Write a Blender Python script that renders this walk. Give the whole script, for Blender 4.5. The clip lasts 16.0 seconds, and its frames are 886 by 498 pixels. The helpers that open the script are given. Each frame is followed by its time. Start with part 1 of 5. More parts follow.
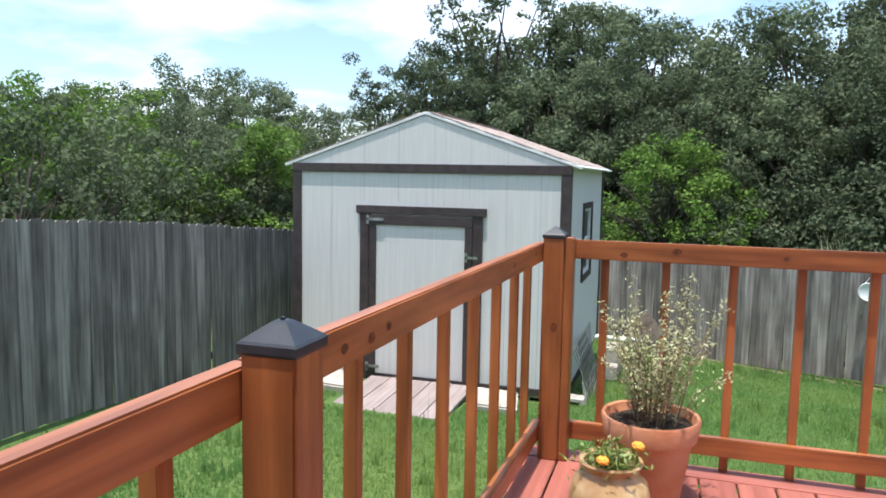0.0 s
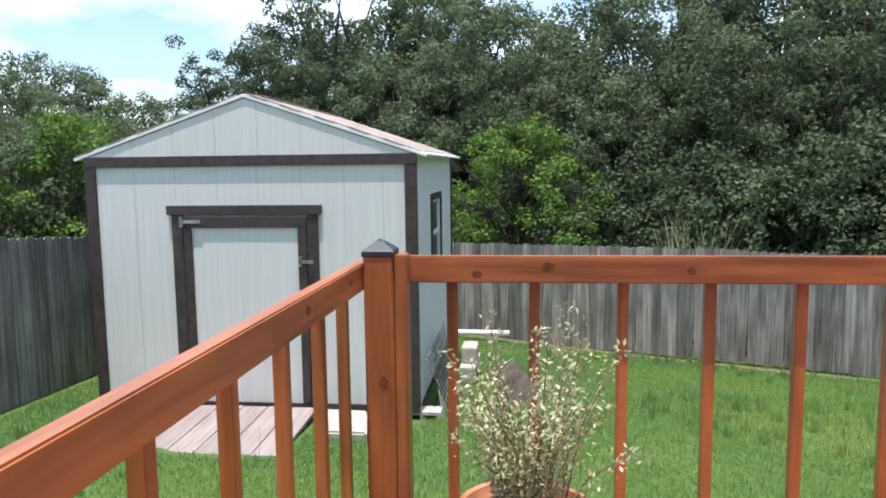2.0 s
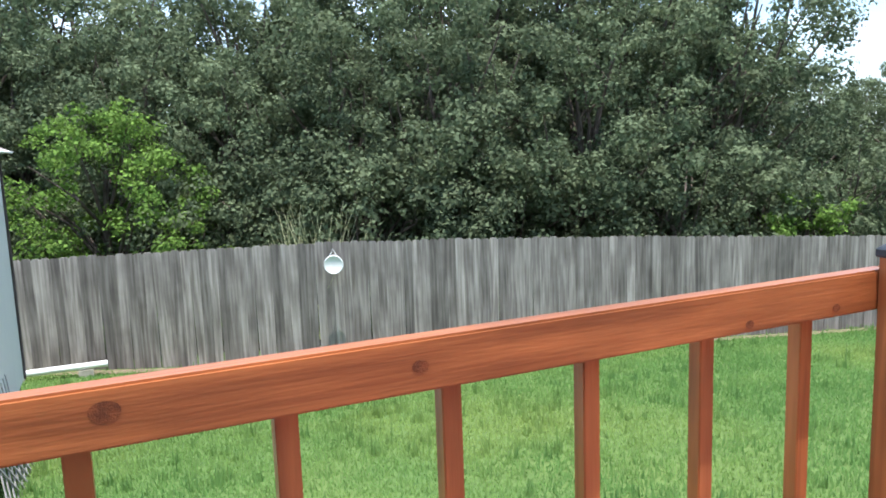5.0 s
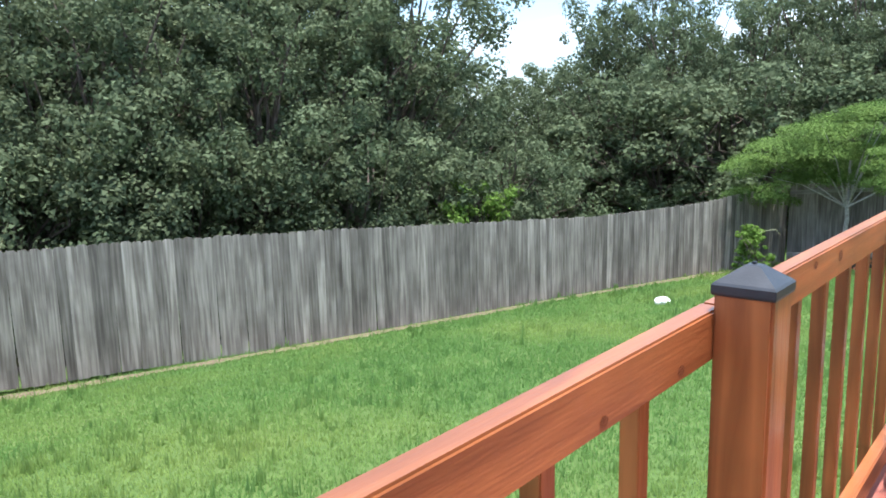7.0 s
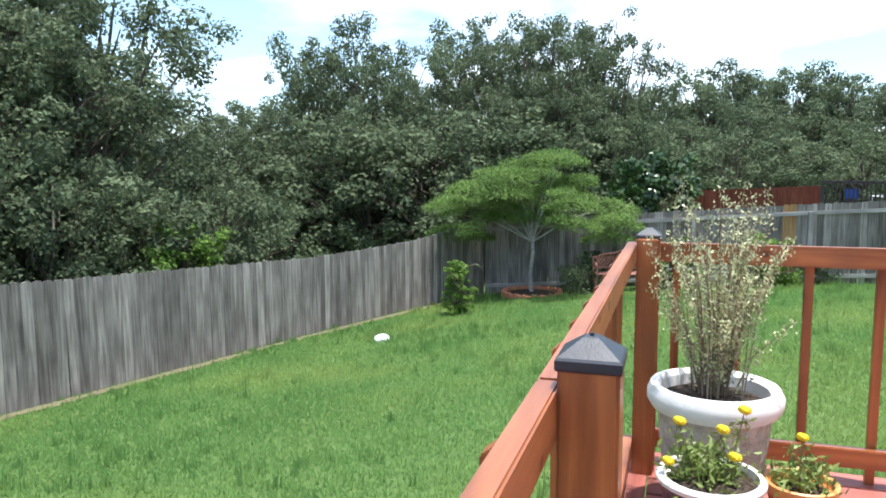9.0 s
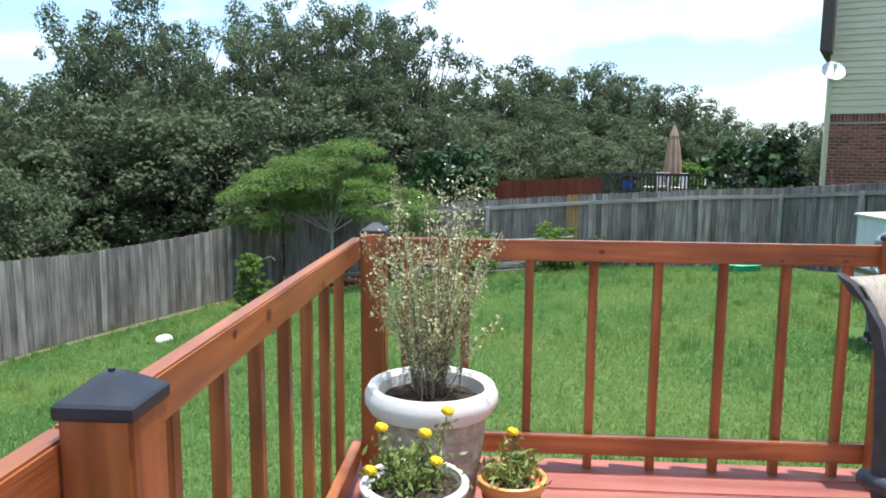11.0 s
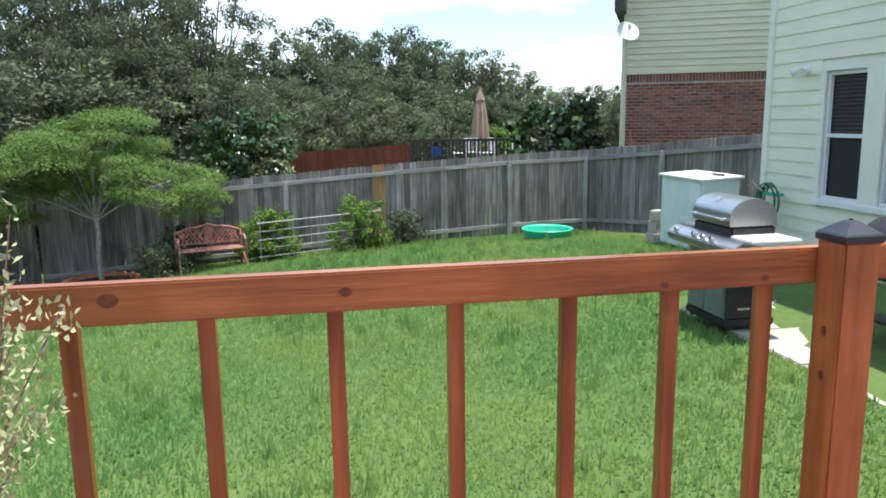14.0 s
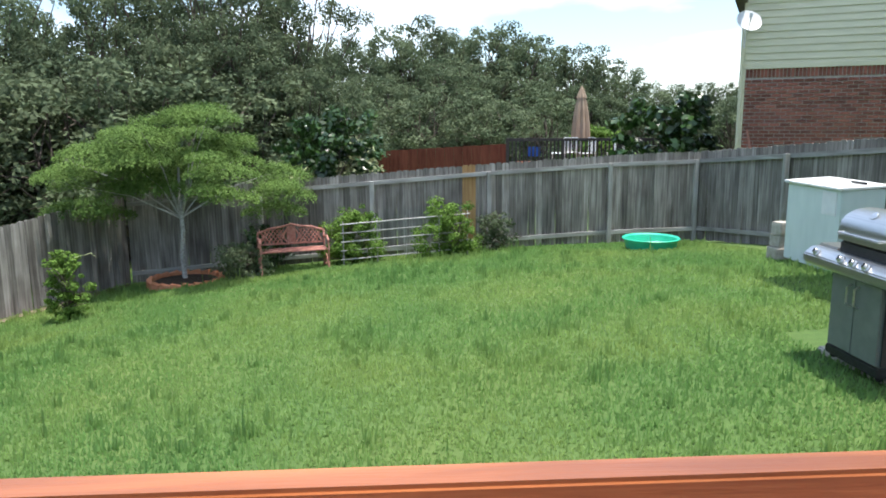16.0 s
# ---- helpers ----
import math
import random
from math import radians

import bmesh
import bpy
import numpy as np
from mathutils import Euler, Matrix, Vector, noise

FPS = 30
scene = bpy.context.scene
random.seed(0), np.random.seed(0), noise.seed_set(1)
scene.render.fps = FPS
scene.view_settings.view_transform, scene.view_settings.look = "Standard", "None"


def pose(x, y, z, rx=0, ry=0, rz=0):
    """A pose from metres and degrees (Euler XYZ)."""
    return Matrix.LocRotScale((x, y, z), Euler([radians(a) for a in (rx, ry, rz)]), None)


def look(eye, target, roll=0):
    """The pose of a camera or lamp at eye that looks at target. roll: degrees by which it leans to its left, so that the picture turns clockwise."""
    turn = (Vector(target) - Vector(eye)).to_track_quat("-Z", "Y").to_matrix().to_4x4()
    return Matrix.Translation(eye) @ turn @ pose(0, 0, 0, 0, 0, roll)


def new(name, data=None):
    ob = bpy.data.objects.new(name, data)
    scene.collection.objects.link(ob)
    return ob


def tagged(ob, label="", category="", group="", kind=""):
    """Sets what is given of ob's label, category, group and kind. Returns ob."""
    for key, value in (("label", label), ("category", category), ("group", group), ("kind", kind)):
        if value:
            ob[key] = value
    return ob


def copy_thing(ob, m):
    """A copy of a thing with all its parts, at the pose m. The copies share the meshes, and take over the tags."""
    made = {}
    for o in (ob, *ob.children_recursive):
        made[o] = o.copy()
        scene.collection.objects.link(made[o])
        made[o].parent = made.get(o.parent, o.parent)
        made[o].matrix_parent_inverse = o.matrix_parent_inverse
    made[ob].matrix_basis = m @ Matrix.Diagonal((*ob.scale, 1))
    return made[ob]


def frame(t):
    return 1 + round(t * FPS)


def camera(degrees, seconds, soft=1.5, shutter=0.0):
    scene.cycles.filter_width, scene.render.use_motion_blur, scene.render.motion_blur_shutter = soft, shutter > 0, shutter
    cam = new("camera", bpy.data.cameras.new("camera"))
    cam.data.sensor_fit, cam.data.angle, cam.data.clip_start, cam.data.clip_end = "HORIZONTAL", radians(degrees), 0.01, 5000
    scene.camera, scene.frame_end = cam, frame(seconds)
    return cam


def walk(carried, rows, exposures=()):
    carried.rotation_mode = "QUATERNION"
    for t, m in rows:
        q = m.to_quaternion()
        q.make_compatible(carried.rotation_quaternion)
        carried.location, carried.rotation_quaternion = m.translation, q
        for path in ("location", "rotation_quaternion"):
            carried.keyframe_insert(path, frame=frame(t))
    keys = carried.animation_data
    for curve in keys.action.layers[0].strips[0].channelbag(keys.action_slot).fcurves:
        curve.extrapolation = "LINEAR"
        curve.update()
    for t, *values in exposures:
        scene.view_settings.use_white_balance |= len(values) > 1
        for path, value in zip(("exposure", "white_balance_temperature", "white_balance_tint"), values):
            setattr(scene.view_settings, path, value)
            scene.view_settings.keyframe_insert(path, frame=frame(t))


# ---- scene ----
cam = camera(62.6, 16.0, 1.8)
PATH = [
    (0, (0.487, -3.154, 1.241), (-0.114, -1.257, 1.041), 1.0),
    (0.5, (0.441, -2.907, 1.239), (-0.094, -0.99, 1.034), 0.6),
    (1, (0.389, -2.681, 1.246), (-0.045, -0.74, 1.034), 0.4),
    (1.5, (0.399, -2.424, 1.253), (0.071, -0.463, 1.036), -0.2),
    (2, (0.426, -2.158, 1.249), (0.211, -0.183, 1.021), -0.7),
    (2.5, (0.42, -1.914, 1.253), (0.342, 0.071, 1.016), -0.9),
    (3, (0.476, -1.668, 1.242), (0.543, 0.316, 1.001), -1.3),
    (3.2, (0.509, -1.579, 1.243), (0.633, 0.402, 1.0), -1.4),
    (5.3, (0.542, -0.797, 1.252), (1.475, 0.948, 0.961), -1.6),
    (5.5, (0.527, -0.713, 1.262), (1.544, 0.982, 0.962), -1.2),
    (6, (0.594, -0.562, 1.257), (1.792, 1.008, 0.94), -1.1),
    (6.5, (0.717, -0.445, 1.266), (2.059, 0.998, 0.931), -1.4),
    (7, (0.822, -0.363, 1.266), (2.309, 0.933, 0.934), -1.4),
    (7.5, (0.842, -0.25, 1.284), (2.47, 0.87, 0.974), -1.7),
    (8, (0.839, -0.149, 1.303), (2.58, 0.791, 1.011), -1.4),
    (8.5, (0.891, -0.113, 1.295), (2.715, 0.664, 1.033), -1.0),
    (8.7, (0.893, -0.11, 1.298), (2.746, 0.6, 1.046), -0.7),
    (10.8, (1.067, -0.412, 1.313), (3.042, -0.23, 1.055), 0.3),
    (11, (1.152, -0.448, 1.31), (3.13, -0.323, 1.042), 0.5),
    (11.5, (1.428, -0.503, 1.278), (3.408, -0.555, 0.997), 0.1),
    (12, (1.679, -0.539, 1.267), (3.642, -0.773, 0.959), 0.4),
    (12.5, (1.897, -0.596, 1.272), (3.835, -0.956, 0.937), 0.5),
    (13, (2.092, -0.651, 1.267), (4.016, -1.076, 0.921), -0.1),
    (13.5, (2.318, -0.7, 1.274), (4.238, -1.131, 0.92), -0.3),
    (14, (2.597, -0.824, 1.258), (4.532, -1.188, 0.907), -0.8),
    (14.5, (2.846, -0.914, 1.25), (4.794, -1.202, 0.902), -1.0),
    (15, (3.097, -0.954, 1.254), (5.054, -1.178, 0.906), -0.9),
    (15.5, (3.332, -1.03, 1.24), (5.295, -1.188, 0.891), -0.8),
    (16, (3.528, -1.113, 1.231), (5.495, -1.212, 0.88), -0.5),
]
walk(cam, [(t, look(eye, target, roll)) for t, eye, target, roll in PATH], [(0, 0.44, 6400, 12), (2.5, 0.48, 6400, 13), (5.5, 0.98, 6250, 12), (8.5, 0.84, 6250, 11), (11, 0.52, 6200, 11), (14, 0.62, 6400, 12), (16, 0.66, 6450, 12)])

# ---- sky, sun ----
SUN_EL, SUN_AZ = radians(81), radians(190)      # azimuth clockwise from +y
world = bpy.data.worlds.new("world")
scene.world = world
world.use_nodes = True
wt = world.node_tree
wt.nodes.clear()
w_out = wt.nodes.new("ShaderNodeOutputWorld")
w_sum = wt.nodes.new("ShaderNodeAddShader")
w_sky = wt.nodes.new("ShaderNodeBackground")
w_cloud = wt.nodes.new("ShaderNodeBackground")
sky = wt.nodes.new("ShaderNodeTexSky")
sky.sky_type, sky.sun_disc = "NISHITA", False
sky.sun_elevation, sky.sun_rotation = SUN_EL, SUN_AZ
wt.links.new(sky.outputs[0], w_sky.inputs[0])
w_sky.inputs[1].default_value = 0.13
w_co = wt.nodes.new("ShaderNodeTexCoord")
w_map = wt.nodes.new("ShaderNodeMapping")
w_map.inputs["Scale"].default_value = (1.6, 1.6, 5.0)
w_noise = wt.nodes.new("ShaderNodeTexNoise")
w_noise.inputs["Scale"].default_value, w_noise.inputs["Detail"].default_value = 2.2, 7
w_ramp = wt.nodes.new("ShaderNodeValToRGB")
w_ramp.color_ramp.elements[0].position, w_ramp.color_ramp.elements[1].position = 0.45, 0.67
w_ramp.color_ramp.elements[0].color = (0.09, 0.17, 0.235, 1)
w_ramp.color_ramp.elements[1].color = (0.62, 0.64, 0.66, 1)
wt.links.new(w_co.outputs["Generated"], w_map.inputs["Vector"])
wt.links.new(w_map.outputs[0], w_noise.inputs["Vector"])
wt.links.new(w_noise.outputs["Fac"], w_ramp.inputs[0])
wt.links.new(w_ramp.outputs[0], w_cloud.inputs[0])
w_cloud.inputs[1].default_value = 1.15
wt.links.new(w_sky.outputs[0], w_sum.inputs[0])
wt.links.new(w_cloud.outputs[0], w_sum.inputs[1])
wt.links.new(w_sum.outputs[0], w_out.inputs[0])
sun_data = bpy.data.lights.new("sun", "SUN")
sun_data.energy, sun_data.angle, sun_data.color = 4.8, radians(0.6), (1.0, 0.96, 0.9)
sun = new("sun", sun_data)
to_sun = Vector((math.sin(SUN_AZ) * math.cos(SUN_EL), math.cos(SUN_AZ) * math.cos(SUN_EL), math.sin(SUN_EL)))
sun.matrix_world = look(to_sun * 60, (0, 0, 0))


# ---- materials ----
def mat(name, dark, light, rough=0.6, metal=0.0, scale=(8, 8, 8), detail=6, stain=0.0, stain_scale=1.2, bump=0.25, bump_scale=60,
        per_object=0.0, per_island=0.0, coat=0.0, translucent=0.0, distort=0.0, stain_col=None):
    """A surface of two colours mixed by grain noise, with larger stains, relief and a change from piece to piece."""
    m = bpy.data.materials.new(name)
    m.use_nodes = True
    nt = m.node_tree
    b = nt.nodes["Principled BSDF"]
    co = nt.nodes.new("ShaderNodeTexCoord")
    info = nt.nodes.new("ShaderNodeObjectInfo")
    off = nt.nodes.new("ShaderNodeVectorMath")
    off.operation = "MULTIPLY_ADD"
    off.inputs[1].default_value = (1, 1, 1)
    rnd = nt.nodes.new("ShaderNodeVectorMath")
    rnd.operation = "SCALE"
    rnd.inputs[0].default_value = (37.0, 19.0, 53.0)
    nt.links.new(info.outputs["Random"], rnd.inputs["Scale"])
    nt.links.new(co.outputs["Object"], off.inputs[0])
    nt.links.new(rnd.outputs[0], off.inputs[2])
    mp = nt.nodes.new("ShaderNodeMapping")
    mp.inputs["Scale"].default_value = scale
    nt.links.new(off.outputs[0], mp.inputs["Vector"])
    n1 = nt.nodes.new("ShaderNodeTexNoise")
    n1.inputs["Scale"].default_value, n1.inputs["Detail"].default_value, n1.inputs["Distortion"].default_value = 1.0, detail, distort
    nt.links.new(mp.outputs[0], n1.inputs["Vector"])
    r1 = nt.nodes.new("ShaderNodeValToRGB")
    r1.color_ramp.elements[0].position, r1.color_ramp.elements[1].position = 0.3, 0.7
    r1.color_ramp.elements[0].color, r1.color_ramp.elements[1].color = (*dark, 1), (*light, 1)
    nt.links.new(n1.outputs["Fac"], r1.inputs[0])
    col = r1.outputs[0]
    if stain:
        n2 = nt.nodes.new("ShaderNodeTexNoise")
        n2.inputs["Scale"].default_value, n2.inputs["Detail"].default_value = stain_scale, 5
        nt.links.new(off.outputs[0], n2.inputs["Vector"])
        r2 = nt.nodes.new("ShaderNodeMapRange")
        r2.inputs[1].default_value, r2.inputs[2].default_value = 0.42, 0.68
        r2.inputs[3].default_value, r2.inputs[4].default_value = 0.0, stain
        nt.links.new(n2.outputs["Fac"], r2.inputs[0])
        mx = nt.nodes.new("ShaderNodeMix")
        mx.data_type = "RGBA"
        nt.links.new(r2.outputs[0], mx.inputs[0])
        nt.links.new(col, mx.inputs[6])
        mx.inputs[7].default_value = (*(stain_col or [c * 0.35 for c in dark]), 1)
        col = mx.outputs[2]
    for amount, kind in ((per_object, "o"), (per_island, "i")):
        if amount:
            src = info.outputs["Random"]
            if kind == "i":
                src = nt.nodes.new("ShaderNodeNewGeometry").outputs["Random Per Island"]
            rr = nt.nodes.new("ShaderNodeMapRange")
            rr.inputs[3].default_value, rr.inputs[4].default_value = 1 - amount, 1 + amount
            nt.links.new(src, rr.inputs[0])
            hs = nt.nodes.new("ShaderNodeHueSaturation")
            nt.links.new(rr.outputs[0], hs.inputs["Value"])
            nt.links.new(col, hs.inputs["Color"])
            col = hs.outputs[0]
    nt.links.new(col, b.inputs["Base Color"])
    b.inputs["Roughness"].default_value, b.inputs["Metallic"].default_value = rough, metal
    b.inputs["Coat Weight"].default_value, b.inputs["Coat Roughness"].default_value = coat, 0.22
    b.inputs["Specular IOR Level"].default_value = 0.2 if rough > 0.7 else 0.5
    if bump:
        n3 = nt.nodes.new("ShaderNodeTexNoise")
        n3.inputs["Scale"].default_value, n3.inputs["Detail"].default_value = bump_scale / 8.0, 4
        mp3 = nt.nodes.new("ShaderNodeMapping")
        mp3.inputs["Scale"].default_value = scale
        nt.links.new(off.outputs[0], mp3.inputs["Vector"])
        nt.links.new(mp3.outputs[0], n3.inputs["Vector"])
        bp = nt.nodes.new("ShaderNodeBump")
        bp.inputs["Strength"].default_value, bp.inputs["Distance"].default_value = bump, 0.01
        nt.links.new(n3.outputs["Fac"], bp.inputs["Height"])
        nt.links.new(bp.outputs[0], b.inputs["Normal"])
    if translucent:
        tr = nt.nodes.new("ShaderNodeBsdfTranslucent")
        nt.links.new(col, tr.inputs["Color"])
        ms = nt.nodes.new("ShaderNodeMixShader")
        ms.inputs[0].default_value = translucent
        nt.links.new(b.outputs[0], ms.inputs[1])
        nt.links.new(tr.outputs[0], ms.inputs[2])
        nt.links.new(ms.outputs[0], nt.nodes["Material Output"].inputs["Surface"])
    return m


STAINED = mat("stained_cedar", (0.215, 0.062, 0.018), (0.53, 0.178, 0.056), 0.42, scale=(1.6, 22, 22), stain=0.45, stain_scale=2.6, bump=0.12, per_object=0.12, distort=0.6, coat=0.3)
DECKWOOD = mat("stained_deck_board", (0.26, 0.075, 0.055), (0.44, 0.15, 0.11), 0.55, scale=(1.4, 18, 18), stain=0.35, stain_scale=1.5, bump=0.3, per_object=0.12)
KNOT = mat("wood_knot", (0.085, 0.022, 0.007), (0.20, 0.055, 0.017), 0.5, scale=(60, 60, 60), bump=0.2)
GREYWOOD = mat("weathered_picket", (0.135, 0.119, 0.107), (0.38, 0.348, 0.32), 0.9, scale=(26, 26, 1.3), stain=0.55, stain_scale=1.4, bump=0.6, bump_scale=50, per_object=0.34, stain_col=(0.085, 0.072, 0.066))
PALEWOOD = mat("weathered_rail", (0.28, 0.265, 0.25), (0.50, 0.475, 0.45), 0.9, scale=(2, 26, 26), stain=0.4, bump=0.5, per_object=0.2)
NEWWOOD = mat("new_picket", (0.30, 0.17, 0.075), (0.46, 0.28, 0.13), 0.85, scale=(26, 26, 1.3), stain=0.3, bump=0.4)
CAP = mat("black_cap", (0.018, 0.022, 0.03), (0.03, 0.035, 0.045), 0.42, scale=(30, 30, 30), bump=0.05)
SHEDWALL = mat("shed_paint", (0.645, 0.63, 0.61), (0.73, 0.715, 0.695), 0.7, scale=(30, 30, 1.2), stain=0.18, stain_scale=1.0, bump=0.35, stain_col=(0.58, 0.565, 0.55))
GROOVE = mat("paint_in_groove", (0.47, 0.46, 0.45), (0.62, 0.61, 0.60), 0.8, scale=(9, 9, 2), bump=0.1)
SHEDTRIM = mat("shed_trim_paint", (0.035, 0.024, 0.024), (0.07, 0.05, 0.05), 0.6, scale=(12, 12, 12), bump=0.2)
SHINGLE = mat("roof_shingle", (0.26, 0.2, 0.17), (0.5, 0.42, 0.37), 0.95, scale=(16, 16, 16), stain=0.3, bump=0.6, per_object=0.2)
METAL = mat("bare_metal", (0.5, 0.5, 0.5), (0.68, 0.68, 0.68), 0.32, 0.95, scale=(20, 20, 20), bump=0.08)
STEEL = mat("brushed_steel", (0.5, 0.5, 0.5), (0.62, 0.62, 0.62), 0.28, 0.95, scale=(2, 60, 60), bump=0.06)
GREYPAINT = mat("grey_enamel", (0.135, 0.155, 0.148), (0.175, 0.195, 0.185), 0.4, 0.15, scale=(10, 10, 10), bump=0.05)
BLACKMETAL = mat("black_metal", (0.012, 0.012, 0.014), (0.03, 0.03, 0.033), 0.45, 0.2, scale=(30, 30, 30), bump=0.15)
RUBBER = mat("rubber", (0.015, 0.015, 0.015), (0.03, 0.03, 0.03), 0.8, scale=(30, 30, 30), bump=0.2)
TERRACOTTA = mat("terracotta", (0.50, 0.185, 0.09), (0.62, 0.26, 0.14), 0.75, scale=(7, 7, 7), stain=0.3, stain_scale=6, bump=0.2, stain_col=(0.66, 0.4, 0.28))
GLAZED = mat("glazed_clay", (0.42, 0.24, 0.09), (0.66, 0.52, 0.3), 0.35, scale=(9, 9, 3), stain=0.5, stain_scale=7, bump=0.15, coat=0.3, stain_col=(0.3, 0.12, 0.05), distort=1.0)
ORANGE = mat("orange_plastic", (0.62, 0.19, 0.06), (0.70, 0.24, 0.08), 0.45, scale=(6, 6, 6), bump=0.05)
RIMYELLOW = mat("pale_orange_rim", (0.66, 0.30, 0.09), (0.74, 0.38, 0.13), 0.45, scale=(6, 6, 6), bump=0.05)
WHITEPOT = mat("white_resin", (0.70, 0.69, 0.65), (0.80, 0.79, 0.75), 0.55, scale=(9, 9, 9), bump=0.1)
STONEPOT = mat("cast_stone", (0.38, 0.33, 0.27), (0.66, 0.61, 0.53), 0.85, scale=(24, 24, 40), stain=0.35, stain_scale=9, bump=0.9, bump_scale=30)
BLUEPOT = mat("navy_glaze", (0.018, 0.022, 0.06), (0.035, 0.04, 0.09), 0.25, scale=(8, 8, 8), bump=0.05, coat=0.4)
SOIL = mat("potting_soil", (0.022, 0.015, 0.01), (0.10, 0.075, 0.055), 0.95, scale=(60, 60, 60), bump=1.0, bump_scale=16)
SIDING = mat("cream_siding", (0.80, 0.775, 0.60), (0.86, 0.835, 0.66), 0.7, scale=(2, 20, 20), bump=0.12, stain=0.08, stain_scale=0.7)
NSIDING = mat("tan_siding", (0.60, 0.57, 0.42), (0.68, 0.64, 0.48), 0.75, scale=(2, 20, 20), bump=0.12, stain=0.08)
TRIMPAINT = mat("cream_trim", (0.77, 0.77, 0.65), (0.82, 0.82, 0.70), 0.6, scale=(8, 8, 8), bump=0.08)
WHITEPAINT = mat("white_paint", (0.74, 0.75, 0.74), (0.82, 0.82, 0.81), 0.55, scale=(8, 8, 8), bump=0.06)
BRICK = mat("red_brick", (0.17, 0.062, 0.045), (0.30, 0.115, 0.085), 0.9, scale=(40, 40, 40), bump=0.4, per_island=0.4)
MORTAR = mat("mortar", (0.36, 0.32, 0.29), (0.5, 0.46, 0.42), 0.95, scale=(30, 30, 30), bump=0.4)
SCREEN = mat("window_screen", (0.018, 0.018, 0.022), (0.028, 0.028, 0.032), 0.35, scale=(200, 200, 200), bump=0.1)
BLIND = mat("blind_slat", (0.10, 0.095, 0.085), (0.15, 0.14, 0.125), 0.6, scale=(3, 40, 40), bump=0.05)
BOXPAINT = mat("pale_green_paint", (0.62, 0.70, 0.67), (0.70, 0.77, 0.74), 0.6, scale=(8, 8, 2), stain=0.12, stain_scale=1.5, bump=0.15, stain_col=(0.5, 0.56, 0.52))
CONCRETE = mat("concrete", (0.36, 0.33, 0.28), (0.52, 0.48, 0.42), 0.95, scale=(14, 14, 14), stain=0.3, stain_scale=2, bump=0.5, stain_col=(0.3, 0.26, 0.2))
RAMPWOOD = mat("grey_ramp_board", (0.24, 0.195, 0.18), (0.35, 0.29, 0.27), 0.85, scale=(24, 1.6, 24), bump=0.35, per_object=0.1)
REDRUST = mat("faded_red_iron", (0.33, 0.13, 0.10), (0.50, 0.24, 0.19), 0.7, 0.1, scale=(20, 20, 20), bump=0.3)
GREENPLASTIC = mat("green_plastic", (0.02, 0.42, 0.26), (0.035, 0.52, 0.33), 0.4, scale=(6, 6, 6), bump=0.05)
GREENHOSE = mat("green_hose", (0.02, 0.12, 0.06), (0.04, 0.2, 0.1), 0.5, scale=(20, 20, 20), bump=0.1)
BARK = mat("bark", (0.055, 0.042, 0.032), (0.15, 0.12, 0.10), 0.95, scale=(14, 14, 4), bump=1.0, bump_scale=30)
OAKLEAF = mat("oak_leaf", (0.072, 0.102, 0.054), (0.146, 0.182, 0.098), 0.85, scale=(0.9, 0.9, 0.9), bump=0, per_object=0.22, per_island=0.26, translucent=0.3)
LIGHTLEAF = mat("bright_leaf", (0.085, 0.16, 0.03), (0.17, 0.28, 0.055), 0.8, scale=(1.2, 1.2, 1.2), bump=0, per_island=0.4, translucent=0.35)
FERNLEAF = mat("feathery_leaf", (0.072, 0.135, 0.032), (0.155, 0.245, 0.06), 0.8, scale=(1.3, 1.3, 1.3), bump=0, per_island=0.3, translucent=0.25)
DARKLEAF = mat("glossy_dark_leaf", (0.018, 0.05, 0.012), (0.045, 0.09, 0.022), 0.28, scale=(2, 2, 2), bump=0, per_island=0.5, translucent=0.15)
PALELEAF = mat("variegated_leaf", (0.29, 0.34, 0.15), (0.67, 0.66, 0.41), 0.6, scale=(18, 18, 18), bump=0, per_island=0.35, translucent=0.3)
FLOWERLEAF = mat("herb_leaf", (0.11, 0.17, 0.032), (0.31, 0.39, 0.11), 0.5, scale=(20, 20, 20), bump=0, per_island=0.35, translucent=0.3)
STEM = mat("shrub_stem", (0.16, 0.12, 0.08), (0.30, 0.24, 0.17), 0.85, scale=(30, 30, 8), bump=0.3)
YELLOW = mat("yellow_petal", (0.78, 0.58, 0.01), (0.85, 0.72, 0.03), 0.6, scale=(60, 60, 60), bump=0.4, translucent=0.2)
ORANGEPETAL = mat("orange_petal", (0.75, 0.26, 0.02), (0.85, 0.4, 0.05), 0.6, scale=(60, 60, 60), bump=0.3)
GRASSBLADE = mat("grass_blade", (0.155, 0.292, 0.086), (0.222, 0.368, 0.114), 0.8, scale=(0.5, 0.5, 0.5), bump=0, per_island=0.12, translucent=0.6, stain=0.42, stain_scale=0.5, stain_col=(0.36, 0.41, 0.12))
LAWN = mat("lawn_soil", (0.058, 0.112, 0.030), (0.090, 0.150, 0.042), 0.95, scale=(9, 9, 9), bump=0.5, bump_scale=40, stain=0.35, stain_scale=0.45, stain_col=(0.15, 0.18, 0.05))
DIRT = mat("dry_soil", (0.115, 0.09, 0.058), (0.25, 0.205, 0.135), 0.95, scale=(22, 22, 22), bump=0.8, stain=0.4, stain_scale=3, stain_col=(0.12, 0.17, 0.05))
SLING = mat("sling_fabric", (0.30, 0.26, 0.21), (0.44, 0.39, 0.32), 0.85, scale=(3, 90, 90), bump=0.3)
